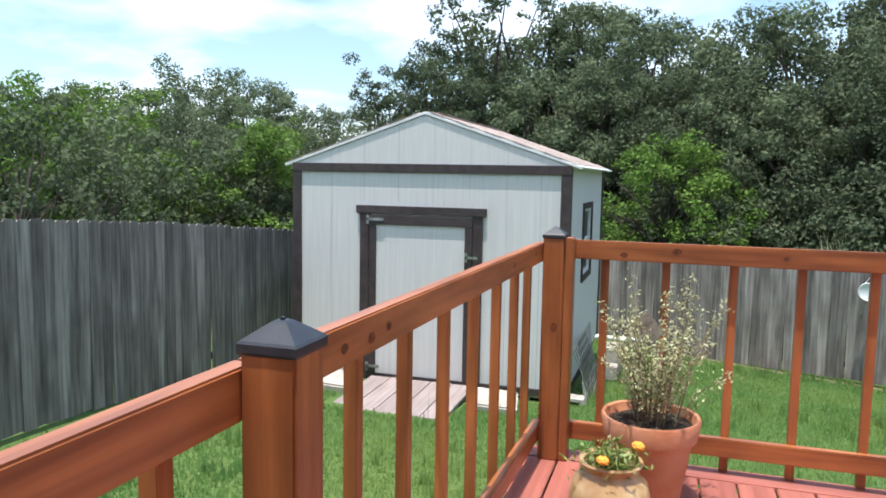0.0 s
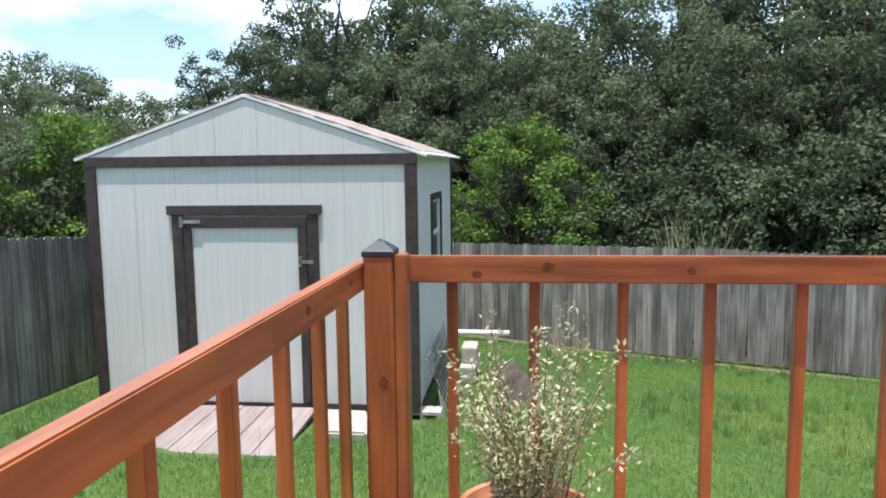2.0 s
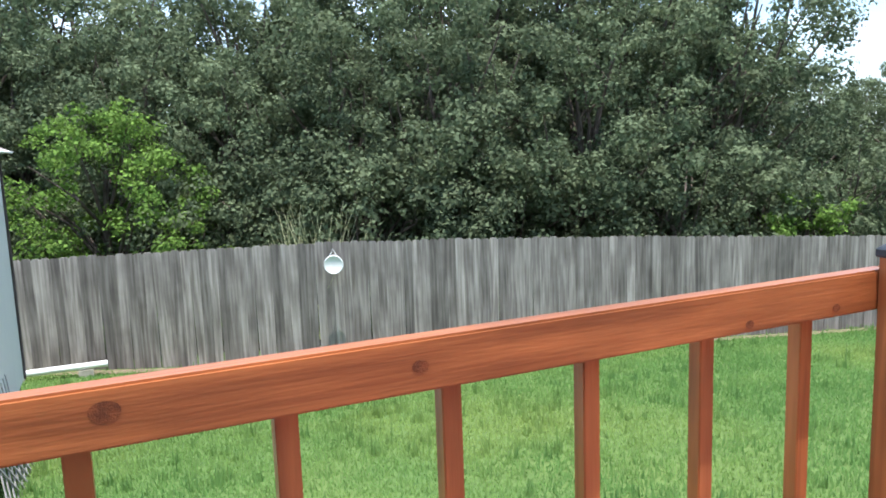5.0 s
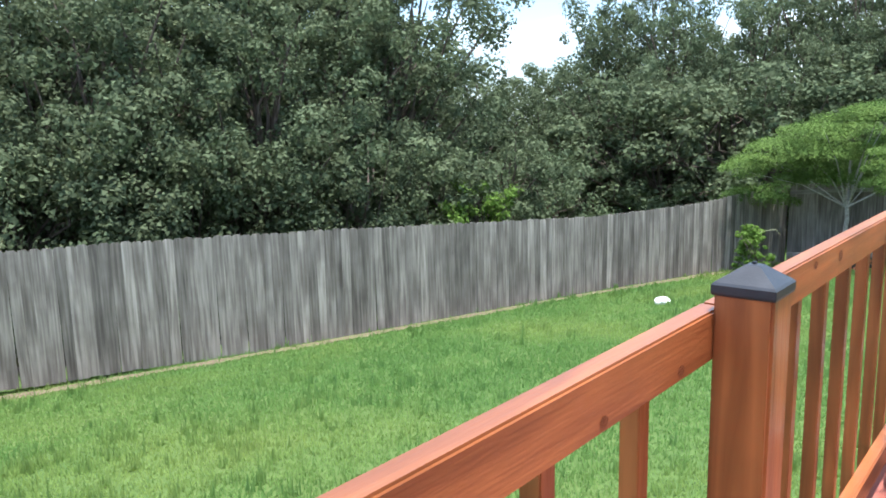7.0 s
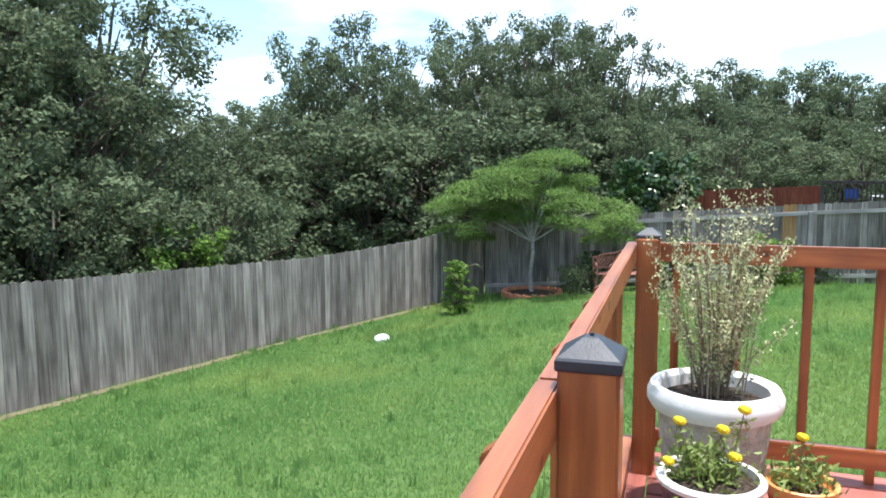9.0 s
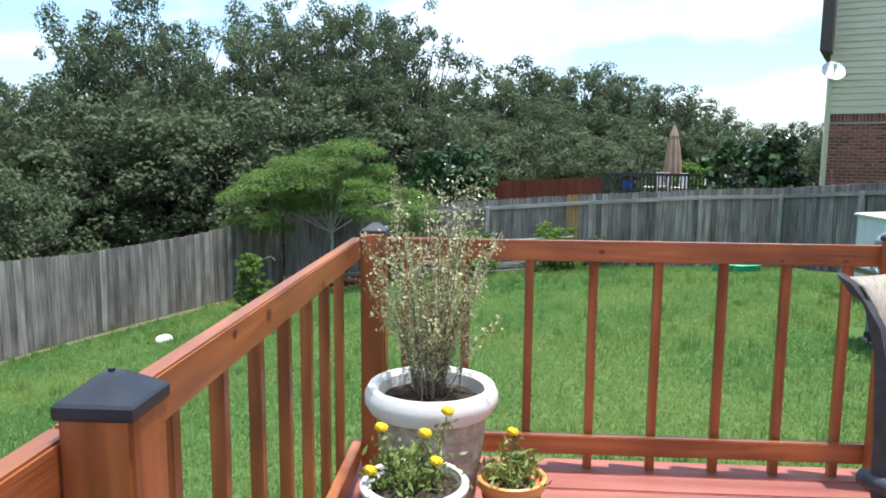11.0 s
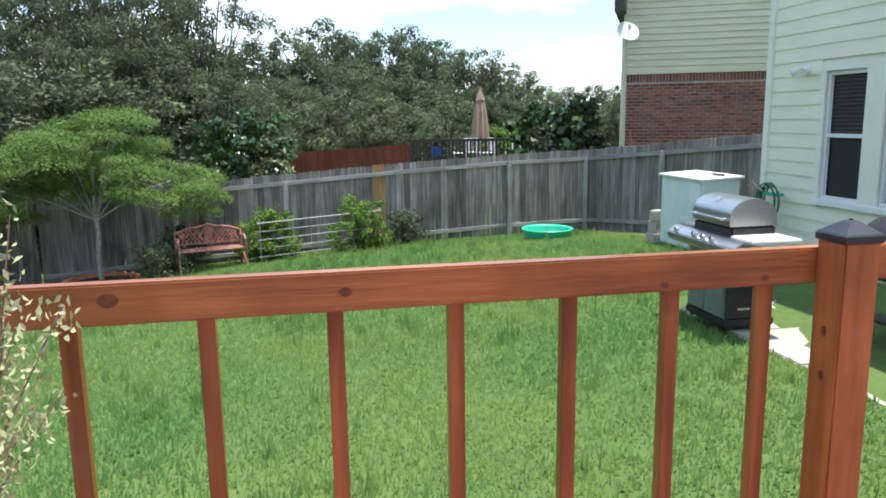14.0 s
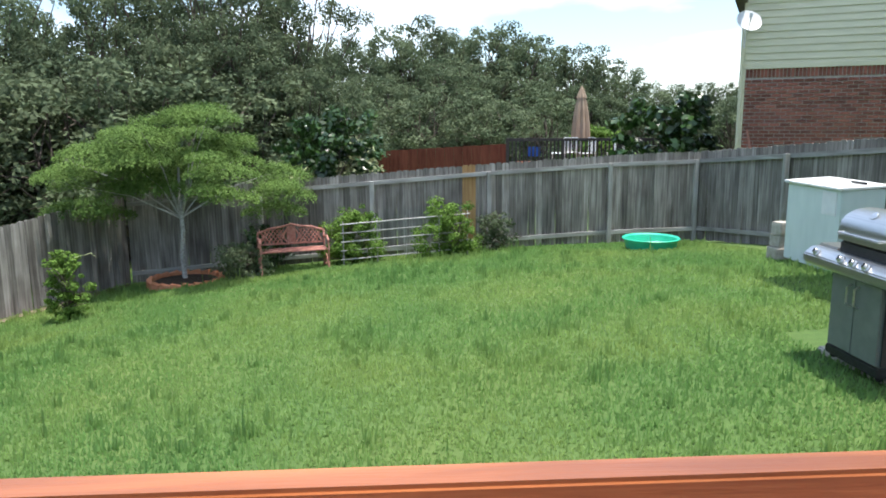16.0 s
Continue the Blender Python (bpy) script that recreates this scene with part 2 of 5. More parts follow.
CHAIRFRAME = mat("charcoal_frame", (0.03, 0.03, 0.033), (0.06, 0.06, 0.065), 0.5, scale=(50, 50, 50), bump=0.15)
CANVAS = mat("tan_canvas", (0.30, 0.22, 0.15), (0.40, 0.31, 0.23), 0.9, scale=(6, 6, 2), bump=0.3)
REDFENCE = mat("red_stained_board", (0.13, 0.035, 0.022), (0.21, 0.065, 0.04), 0.85, scale=(18, 18, 2), bump=0.3, per_object=0.15)
CARDBOARD = mat("plant_tag", (0.30, 0.31, 0.27), (0.62, 0.60, 0.52), 0.5, scale=(40, 40, 40), bump=0)
SKYGLASS = mat("dish_enamel", (0.55, 0.55, 0.55), (0.65, 0.65, 0.65), 0.4, scale=(6, 6, 6), bump=0.05)
BLUECLOTH = mat("blue_cloth", (0.03, 0.08, 0.35), (0.05, 0.12, 0.5), 0.8, scale=(9, 9, 9), bump=0.2)
BRONZE = mat("brown_fascia", (0.055, 0.042, 0.035), (0.09, 0.07, 0.06), 0.7, scale=(8, 8, 8), bump=0.1)


# ---- building helpers ----
def box_bm(sx, sy, sz, bevel=0.0, at=(0, 0, 0)):
    """A block centred on at, with worn edges."""
    bm = bmesh.new()
    bmesh.ops.create_cube(bm, size=1)
    for v in bm.verts:
        v.co = Vector((v.co.x * sx, v.co.y * sy, v.co.z * sz))
    if bevel:
        bmesh.ops.bevel(bm, geom=bm.edges[:], offset=bevel, segments=2, affect="EDGES")
    for v in bm.verts:
        v.co += Vector(at)
    return bm


def add_box(bm, a, b):
    """Adds an axis-aligned block from corner a to corner b."""
    m = Matrix.Translation([(a[i] + b[i]) / 2 for i in range(3)]) @ Matrix.Diagonal((*[abs(b[i] - a[i]) for i in range(3)], 1))
    bmesh.ops.create_cube(bm, size=1, matrix=m)
    return bm


def lathe_bm(profile, n=40):
    """A body of revolution round z from (radius, height) pairs."""
    bm = bmesh.new()
    rings = []
    for r, z in profile:
        rings.append([bm.verts.new((r * math.cos(2 * math.pi * k / n), r * math.sin(2 * math.pi * k / n), z)) for k in range(n)])
    for a, b in zip(rings, rings[1:]):
        for k in range(n):
            bm.faces.new((a[k], a[(k + 1) % n], b[(k + 1) % n], b[k]))
    bm.faces.new(rings[0][::-1])
    bm.faces.new(rings[-1])
    return bm


def tube_bm(points, radii, n=8, bm=None):
    """A tapered tube along points."""
    bm = bm or bmesh.new()
    pts = [Vector(p) for p in points]
    rings = []
    for i, p in enumerate(pts):
        d = (pts[min(i + 1, len(pts) - 1)] - pts[max(i - 1, 0)]).normalized()
        u = d.cross(Vector((0.31, 0.17, 0.93)))
        if u.length < 0.05:
            u = d.cross(Vector((1, 0, 0)))
        u.normalize()
        v = d.cross(u)
        r = radii[i] if isinstance(radii, (list, tuple)) else radii
        rings.append([bm.verts.new(p + (u * math.cos(2 * math.pi * k / n) + v * math.sin(2 * math.pi * k / n)) * r) for k in range(n)])
    for a, b in zip(rings, rings[1:]):
        for k in range(n):
            bm.faces.new((a[k], a[(k + 1) % n], b[(k + 1) % n], b[k]))
    bm.faces.new(rings[0][::-1])
    bm.faces.new(rings[-1])
    return bm


def mesh_of(name, bm, material, smooth=False):
    bmesh.ops.recalc_face_normals(bm, faces=bm.faces)
    me = bpy.data.meshes.new(name)
    bm.to_mesh(me)
    bm.free()
    me.materials.append(material)
    if smooth:
        me.polygons.foreach_set("use_smooth", [True] * len(me.polygons))
        me.set_sharp_from_angle(angle=radians(40))
    return me


def part(name, bm, material, parent=None, label="", m=None, smooth=False):
    """Links a bmesh, or a mesh that several share, as one object under its thing."""
    me = bm if isinstance(bm, bpy.types.Mesh) else mesh_of(name, bm, material, smooth)
    ob = new(name, me)
    ob.parent = parent
    if m is not None:
        ob.matrix_basis = m
    if label:
        ob["label"] = label
    return ob


def thing(name, label, category, m=None, group="", kind=""):
    ob = new(name)
    ob.empty_display_size = 0.1
    if m is not None:
        ob.matrix_basis = m
    return tagged(ob, label, category, group, kind)


def ground_z(x, y):
    """The height of the lawn: it falls from the house towards the far corner."""
    x, y = np.clip(x, -6, 20), np.clip(y, -9, 13)
    return (-0.9507 + 0.01125 * x - 0.06305 * y - 0.007414 * x * y - 0.00195 * x * x - 0.004168 * y * y
            - 3.418e-05 * x ** 3 + 0.0003703 * x * x * y - 1.429e-05 * x * y * y + 0.0001238 * y ** 3)


def leaf_mesh(name, pos, size, material, rng, normal=None, spread=1.0, aspect=0.5, corners=4):
    """One mesh of many small leaves at the rows of pos, folded (4 corners) or plain (3); normal leans them."""
    n = len(pos)
    d = rng.normal(size=(n, 3))
    if normal is not None:
        d = d * spread + normal
    d /= np.linalg.norm(d, axis=1)[:, None] + 1e-9
    a = np.cross(d, rng.normal(size=(n, 3)))
    a /= np.linalg.norm(a, axis=1)[:, None] + 1e-9
    b = np.cross(d, a)
    s = (np.asarray(size) * rng.uniform(0.6, 1.3, n))[:, None]
    fold = d * s * 0.12
    outline = [pos - a * s * 0.5, pos + b * s * aspect * 0.5 - fold, pos + a * s * 0.5, pos - b * s * aspect * 0.5 - fold]
    if corners == 3:
        outline = [pos - a * s * 0.5 - b * s * aspect * 0.4, pos + b * s * aspect * 0.8, pos + a * s * 0.5 - b * s * aspect * 0.3]
    me = bpy.data.meshes.new(name)
    me.vertices.add(n * corners)
    me.vertices.foreach_set("co", np.stack(outline, 1).ravel())
    me.loops.add(n * corners)
    me.loops.foreach_set("vertex_index", np.arange(n * corners))
    me.polygons.add(n)
    me.polygons.foreach_set("loop_start", np.arange(n) * corners)
    me.polygons.foreach_set("loop_total", np.full(n, corners))
    me.update(calc_edges=True)
    me.validate()
    me.materials.append(material)
    return me


# ---- ground ----
def make_ground():
    xs = np.concatenate([np.array([-2500, -600, -150, -60, -30, -15]), np.linspace(-8, 22, 121), np.array([30, 45, 80, 200, 600, 2500])])
    ys = np.concatenate([np.array([-2500, -600, -150, -60, -25]), np.linspace(-11, 15, 105), np.array([22, 35, 60, 150, 600, 2500])])
    X, Y = np.meshgrid(xs, ys, indexing="ij")
    rng = np.random.default_rng(3)
    Z = ground_z(X, Y) + rng.normal(size=X.shape) * 0.002
    v = np.stack([X, Y, Z], -1).reshape(-1, 3)
    nx, ny = len(xs), len(ys)
    idx = np.arange(nx * ny).reshape(nx, ny)
    f = np.stack([idx[:-1, :-1], idx[1:, :-1], idx[1:, 1:], idx[:-1, 1:]], -1).reshape(-1, 4)
    me = bpy.data.meshes.new("ground")
    me.from_pydata(v.tolist(), [], f.tolist())
    me.polygons.foreach_set("use_smooth", [True] * len(me.polygons))
    me.materials.append(LAWN)
    tagged(new("ground", me), "green mown lawn sloping down to the fences", "lawn", kind="structure")


make_ground()


def make_grass():
    rng = np.random.default_rng(5)
    n = 680000
    x, y = rng.uniform(-4.7, 18.3, n), rng.uniform(-7.0, 12.2, n)
    d = np.hypot(x - 2.0, y + 0.5)
    keep = (rng.uniform(size=n) < np.clip(9.0 / (d + 1.5), 0.28, 1)) & (y < 11.7 - 0.3 * (x + 0.6) + 0.02 * x)
    keep &= ~((x > -0.15) & (x < 4.18) & (y < 0.12))
    keep &= ~((x > -3.98) & (x < -0.58) & (y > 4.8) & (y < 8.5))
    keep &= ~((x > 6.0) & (x < 9.75) & (y < -4.5))
    keep &= ~((x > -3.0) & (x < -1.6) & (y > 3.55) & (y < 4.9))
    keep &= np.hypot(x - 17.4, y - 3.1) > 0.75
    x, y = x[keep], y[keep]
    # taller tufts scattered through the lawn, thicker in patches
    tx, ty = rng.uniform(-4.5, 18.0, 5200), rng.uniform(-6.5, 11.5, 5200)
    thick = np.array([noise.noise(Vector((a * 0.45, b * 0.45, 7.0))) for a, b in zip(tx, ty)])
    ok = (rng.uniform(size=5200) < np.clip(0.25 + 1.6 * thick, 0.05, 1)) & (ty < 11.2 - 0.3 * (tx + 0.6)) & ~((tx > -0.3) & (tx < 4.3) & (ty < 0.25))
    ok &= ~((tx > -4.1) & (tx < -0.5) & (ty > 3.5)) & ~((tx > 5.8) & (tx < 9.9) & (ty < -4.3)) & (np.hypot(tx - 17.4, ty - 3.1) > 0.8)
    tx, ty = np.repeat(tx[ok], 16), np.repeat(ty[ok], 16)
    plain = len(x)
    x, y = np.concatenate([x, tx + rng.normal(size=len(tx)) * 0.035]), np.concatenate([y, ty + rng.normal(size=len(ty)) * 0.035])
    clump = np.array([noise.noise(Vector((a * 0.9, b * 0.9, 0))) for a, b in zip(x[::1], y[::1])])
    n = len(x)
    h = (0.034 + 0.008 * clump + rng.uniform(0, 0.018, n)) * (1 + (rng.uniform(size=n) < 0.015) * 1.4)
    h[plain:] *= rng.uniform(1.5, 3.0, n - plain)
    z = ground_z(x, y) - 0.008
    ang = rng.uniform(0, 2 * math.pi, n)
    lean = rng.uniform(0.008, 0.034, n)
    w = rng.uniform(0.004, 0.007, n) * (1 + 0.08 * np.hypot(x - 2, y))
    dx, dy = np.cos(ang), np.sin(ang)
    p = np.stack([x, y, z], -1)
    side = np.stack([-dy * w, dx * w, 0 * w], -1)
    tip = p + np.stack([dx * lean, dy * lean, h], -1)
    v = np.stack([p - side, p + side, tip + side * 0.3, tip - side * 0.3], 1).reshape(-1, 3)
    me = bpy.data.meshes.new("grass")
    me.vertices.add(n * 4)
    me.vertices.foreach_set("co", v.ravel())
    me.loops.add(n * 4)
    me.loops.foreach_set("vertex_index", np.arange(n * 4))
    me.polygons.add(n)
    me.polygons.foreach_set("loop_start", np.arange(n) * 4)
    me.polygons.foreach_set("loop_total", np.full(n, 4))
    me.update(calc_edges=True)
    me.materials.append(GRASSBLADE)
    tagged(new("grass", me), "short green lawn grass with paler yellowish patches", "grass", kind="stuff")


make_grass()

def make_dirt_strip():
    """Bare soil and dry thatch along the foot of the far fence."""
    rng = random.Random(8)
    line = [(-4.7, 12.75), (-0.6, 11.45), (3.7, 10.0), (8.5, 8.15), (13.4, 6.35), (18.2, 4.45)]
    bm = bmesh.new()
    prev = None
    for (ax, ay), (bx, by) in zip(line, line[1:]):
        n = 60
        for k in range(n):
            x, y = ax + (bx - ax) * k / n, ay + (by - ay) * k / n
            w = 0.16 + 0.10 * noise.noise(Vector((x * 1.7, y, 0))) + rng.uniform(0, 0.06)
            pair = []
            for q, lift in ((0.16, 0.006), (-w * 0.4, 0.03), (-w, 0.004)):
                px, py = x + 0.33 * q, y + 0.94 * q
                pair.append(bm.verts.new((px, py, float(ground_z(px, py)) + lift + rng.uniform(0, 0.012))))
            if prev:
                bm.faces.new((prev[0], pair[0], pair[1], prev[1]))
                bm.faces.new((prev[1], pair[1], pair[2], prev[2]))
            prev = pair
    ob = new("dirt_strip", mesh_of("dirt_strip", bm, DIRT, True))
    tagged(ob, "bare soil and dry thatch along the fence foot", "soil", kind="stuff")


make_dirt_strip()

# ---- deck and railings ----
RAIL_T, RAIL_B, LOW_T, LOW_B, POST_H = 0.960, 0.878, 0.155, 0.076, 0.985
XM, XC, YN, YP3 = 1.97, 3.99, -2.22, -2.0


def make_post(parent, x, y, base=0.0, seed=0, height=POST_H):
    rng = random.Random(seed)
    post = part("post", box_bm(height - base, 0.09, 0.09, 0.005), STAINED, parent, m=pose(x, y, (height + base) / 2, 0, -90, 0))
    bm = lathe_bm([(0.0665, 0), (0.0685, 0.004), (0.0685, 0.016), (0.064, 0.02), (0.018, 0.044), (0.0125, 0.046)], 4)
    bmesh.ops.rotate(bm, cent=(0, 0, 0), matrix=Matrix.Rotation(radians(45), 3, "Z"), verts=bm.verts)
    add_box(bm, (-0.003, -0.003, 0.042), (0.003, 0.003, 0.050))
    part("post_cap", bm, CAP, post, "black pyramid post cap", m=pose((height - base) / 2 - 0.004, 0, 0, 0, 90, 0))
    for k in range(3):
        bm = bmesh.new()
        bmesh.ops.create_circle(bm, cap_ends=True, segments=14, radius=rng.uniform(0.007, 0.015))
        for v in bm.verts:
            v.co.x *= 1.5
        side = rng.choice((0, 90, 180, 270))
        rot = Matrix.Rotation(radians(side), 4, "X")
        part("knot", bm, KNOT, post, m=rot @ pose(rng.uniform(-0.2, 0.4), rng.uniform(-0.025, 0.025), 0.0457))
    return post


def baluster_mesh():
    L = 0.98
    bm = box_bm(L, 0.034, 0.032, 0.002)
    for v in bm.verts:                      # slanted ends
        if abs(v.co.x) > L / 2 - 0.004:
            v.co.x -= math.copysign(0.028 * (v.co.z + 0.018) / 0.036, v.co.x)
    return mesh_of("baluster", bm, STAINED)


BALUSTER = baluster_mesh()


def make_railing(label, start, end, inner, spots, cuts, lift=0.0):
    """A run of railing outside its posts; inner: the way from the run to the deck; cuts: where the rails butt, along the run."""
    ax, ay = end[0] - start[0], end[1] - start[1]
    length = math.hypot(ax, ay)
    yaw = math.degrees(math.atan2(ay, ax))
    rail = thing("deck_railing", label, "railing", group="deck railings")
    ox, oy = -inner[0] * 0.064, -inner[1] * 0.064
    ends = [0, *cuts, length]
    for a, b in zip(ends, ends[1:]):
        c = (a + b) / 2 / length
        for name, zt, zb in (("top_rail", RAIL_T + lift, RAIL_B + lift), ("bottom_rail", LOW_T, LOW_B)):
            bm = box_bm(b - a - 0.003, 0.038, zt - zb, 0.004)
            r = part(name, bm, STAINED, rail, m=pose(start[0] + ax * c + ox, start[1] + ay * c + oy, (zt + zb) / 2, 0, 0, yaw))
            rng = random.Random(int(a * 97) + len(name))
            if name == "top_rail":
                for k in range(5):
                    bk = bmesh.new()
                    bmesh.ops.create_circle(bk, cap_ends=True, segments=14, radius=rng.uniform(0.006, 0.014))
                    for v in bk.verts:
                        v.co.x *= 1.4
                    sgn = 1 if ax * -inner[1] + ay * inner[0] > 0 else -1
                    part("knot", bk, KNOT, r, m=pose(rng.uniform(-0.45, 0.45) * (b - a), -0.0197 * sgn, rng.uniform(-0.03, 0.03), 90 * sgn, 0, 0))
    for s in spots:
        px, py = start[0] + ax * s / length - inner[0] * 0.102, start[1] + ay * s / length - inner[1] * 0.102
        face = math.degrees(math.atan2(inner[1], inner[0]))
        part("baluster", BALUSTER, None, rail, m=pose(px, py, 0.462, 0, 0, face) @ pose(0, 0, 0, 0, -90, 0))
    return rail


def make_deck():
    rail_a = make_railing("reddish-brown stained cedar deck railing with square balusters", (-0.024 * 6.9, -6.9), (0, 0.04), (1, 0),
                          [6.9 + y for y in (-4.15, -3.85, -3.55, -3.25, -2.95, -2.65, -2.37, -1.77, -1.48, -1.18, -0.88, -0.59, -0.31, -0.07)], [6.9 + YN])
    for i, y in enumerate((0, YN, -4.56, -6.82)):
        make_post(rail_a, 0.024 * y, y, seed=i)
    rail_b = make_railing("reddish-brown stained cedar deck railing along the lawn", (0.046, 0), (XC - 0.046, 0), (0, -1),
                          [x - 0.046 for x in (0.208, 0.465, 0.735, 0.995, 1.26, 1.52, 1.78, 2.33, 2.57, 2.81, 3.05, 3.29, 3.53, 3.77)], [XM - 0.046], 0.012)
    make_post(rail_b, XM, 0, seed=11, height=POST_H + 0.018)
    for x in (0.065, XC - 0.065):
        part("corner_board", box_bm(0.985, 0.036, 0.085, 0.004), STAINED, rail_b, m=pose(x, 0.003, 0.4925, 0, -90, 0) @ pose(0, 0, 0, 90, 0, 0))
    rail_c = make_railing("reddish-brown stained cedar deck railing facing the far yard", (XC, 0.04), (XC, -6.9), (-1, 0),
                          [0.04 - y for y in (-0.11, -0.356, -0.616, -0.873, -1.13, -1.386, -1.63, -1.866, -2.126, -2.36, -2.61, -2.86, -3.11, -3.36, -3.61, -3.86)], [0.04 - YP3, 0.04 + 4.0])
    for i, y in enumerate((0, YP3, -4.0, -6.0)):
        make_post(rail_c, XC, y, seed=20 + i)
    deck = thing("deck", "raised deck of reddish stained boards behind the house", "deck", kind="structure")
    border = mesh_of("deck_board", box_bm(4.26, 0.138, 0.03, 0.004), DECKWOOD)
    part("deck_board", border, None, deck, m=pose(2.035, 0.052, -0.015))
    board = mesh_of("deck_board", box_bm(6.98, 0.138, 0.03, 0.004), DECKWOOD)
    for k in range(29):
        part("deck_board", board, None, deck, m=pose(-0.03 + k * 0.1476, -0.023 - 3.49, -0.015, 0, 0, 90))
    bm = bmesh.new()
    for k in range(12):
        add_box(bm, (-0.08, -0.1 - k * 0.6, -0.22), (4.15, -0.06 - k * 0.6, -0.031))
    part("joist", bm, DECKWOOD, deck)
    for x, y in ((0, 0), (2, 0), (XC, 0), (0, -2.3), (XC, -2.0), (0, -4.5), (XC, -4.0), (2, -3.2), (0, -6.8), (XC, -6.8)):
        z = float(ground_z(x, y)) - 0.1
        part("pier", box_bm(0.09, 0.09, -0.22 - z, 0.004, (x, y - 0.12 if y == 0 else y, (z - 0.22) / 2)), DECKWOOD, deck)


make_deck()


# ---- fences ----
def picket_mesh(material, name):
    bm = bmesh.new()
    w, t, h, c = 0.0715, 0.008, 1.86, 0.028
    outline = [(-w, -h), (w, -h), (w, -c), (w - c, 0), (-w + c, 0), (-w, -c)]
    front = [bm.verts.new((x, -t, z)) for x, z in outline]
    back = [bm.verts.new((x, t, z)) for x, z in outline]
    bm.faces.new(front)
    bm.faces.new(back[::-1])
    for k in range(6):
        bm.faces.new((front[k], front[(k + 1) % 6], back[(k + 1) % 6], back[k]))
    return mesh_of(name, bm, material)


PICKET, PICKET_NEW = picket_mesh(GREYWOOD, "picket"), picket_mesh(NEWWOOD, "picket_new")


def make_fence(label, corners, rails_side=0, new_at=(), posts=()):
    """A run of dog-eared pickets along corners (x, y, top); rails_side: +1 or -1 shows rails on that side, 0 behind."""
    fence = thing("fence", label, "fence", kind="structure")
    rng = random.Random(len(corners) * 7 + int(corners[0][0]))
    count = 0
    for (x0, y0, t0), (x1, y1, t1) in zip(corners, corners[1:]):
        length = math.hypot(x1 - x0, y1 - y0)
        yaw = math.degrees(math.atan2(y1 - y0, x1 - x0))
        nrm = Vector((-(y1 - y0), x1 - x0, 0)) / length
        n = max(1, round(length / 0.1385))
        for k in range(n):
            f = (k + 0.5) / n
            me = PICKET_NEW if count in new_at else PICKET
            part("picket", me, None, fence, m=pose(x0 + (x1 - x0) * f, y0 + (y1 - y0) * f, t0 + (t1 - t0) * f + rng.uniform(-0.012, 0.012),
                                                  rng.uniform(-0.5, 0.5), rng.uniform(-0.5, 0.5), yaw + rng.uniform(-1.5, 1.5)))
            count += 1
        side = rails_side or 1
        for drop in (0.2, 1.62):
            a = Vector((x0, y0, t0 - drop)) + nrm * side * 0.05
            b = Vector((x1, y1, t1 - drop)) + nrm * side * 0.05
            m = Matrix.Translation((a + b) / 2) @ (b - a).to_track_quat("X", "Z").to_matrix().to_4x4()
            part("fence_rail", box_bm((b - a).length, 0.038, 0.085, 0.003), PALEWOOD if rails_side else SHEDTRIM, fence, m=m)
        for s in posts:
            if s[0] == (x0, y0):
                p = Vector((x0 + (x1 - x0) * s[1], y0 + (y1 - y0) * s[1], t0 + (t1 - t0) * s[1])) + nrm * side * 0.1
                part("fence_post", box_bm(1.95, 0.088, 0.088, 0.004), PALEWOOD, fence, m=pose(p.x, p.y, p.z - 0.16 - 0.975, 0, -90, 0))


make_fence("weathered grey wooden picket fence beside the shed", [(-4.85, -8.5, 0.95), (-4.85, 1.5, 0.82), (-4.85, 3.8, 0.66), (-4.85, 5.5, 0.5), (-4.85, 12.9, -0.22)])
make_fence("weathered grey dog-eared picket fence along the woods",
           [(-4.85, 12.95, -0.2), (-0.6, 11.6, -0.22), (3.7, 10.15, -0.17), (6.1, 9.4, -0.24), (8.5, 8.3, -0.3), (11, 7.4, -0.42), (13.4, 6.5, -0.52), (15.8, 5.55, -0.45), (18.4, 4.55, -0.2)])
make_fence("weathered grey picket fence with rails and posts, two newer orange boards",
           [(18.45, 4.5, -0.2), (18.75, 1.85, -0.02), (18.75, -2.85, 0.31), (18.68, -5.39, 0.46), (18.6, -7.3, 0.52), (13.6, -8.5, 0.97), (11.5, -9.0, 1.05)], -1,
           new_at=(49, 50), posts=[((18.45, 4.5), 0.98), ((18.75, 1.85), 0.48), ((18.75, -2.85), 0.0), ((18.68, -5.39), 0.0), ((18.6, -7.3), 0.0), ((18.6, -7.3), 0.5), ((13.6, -8.5), 0.0)])


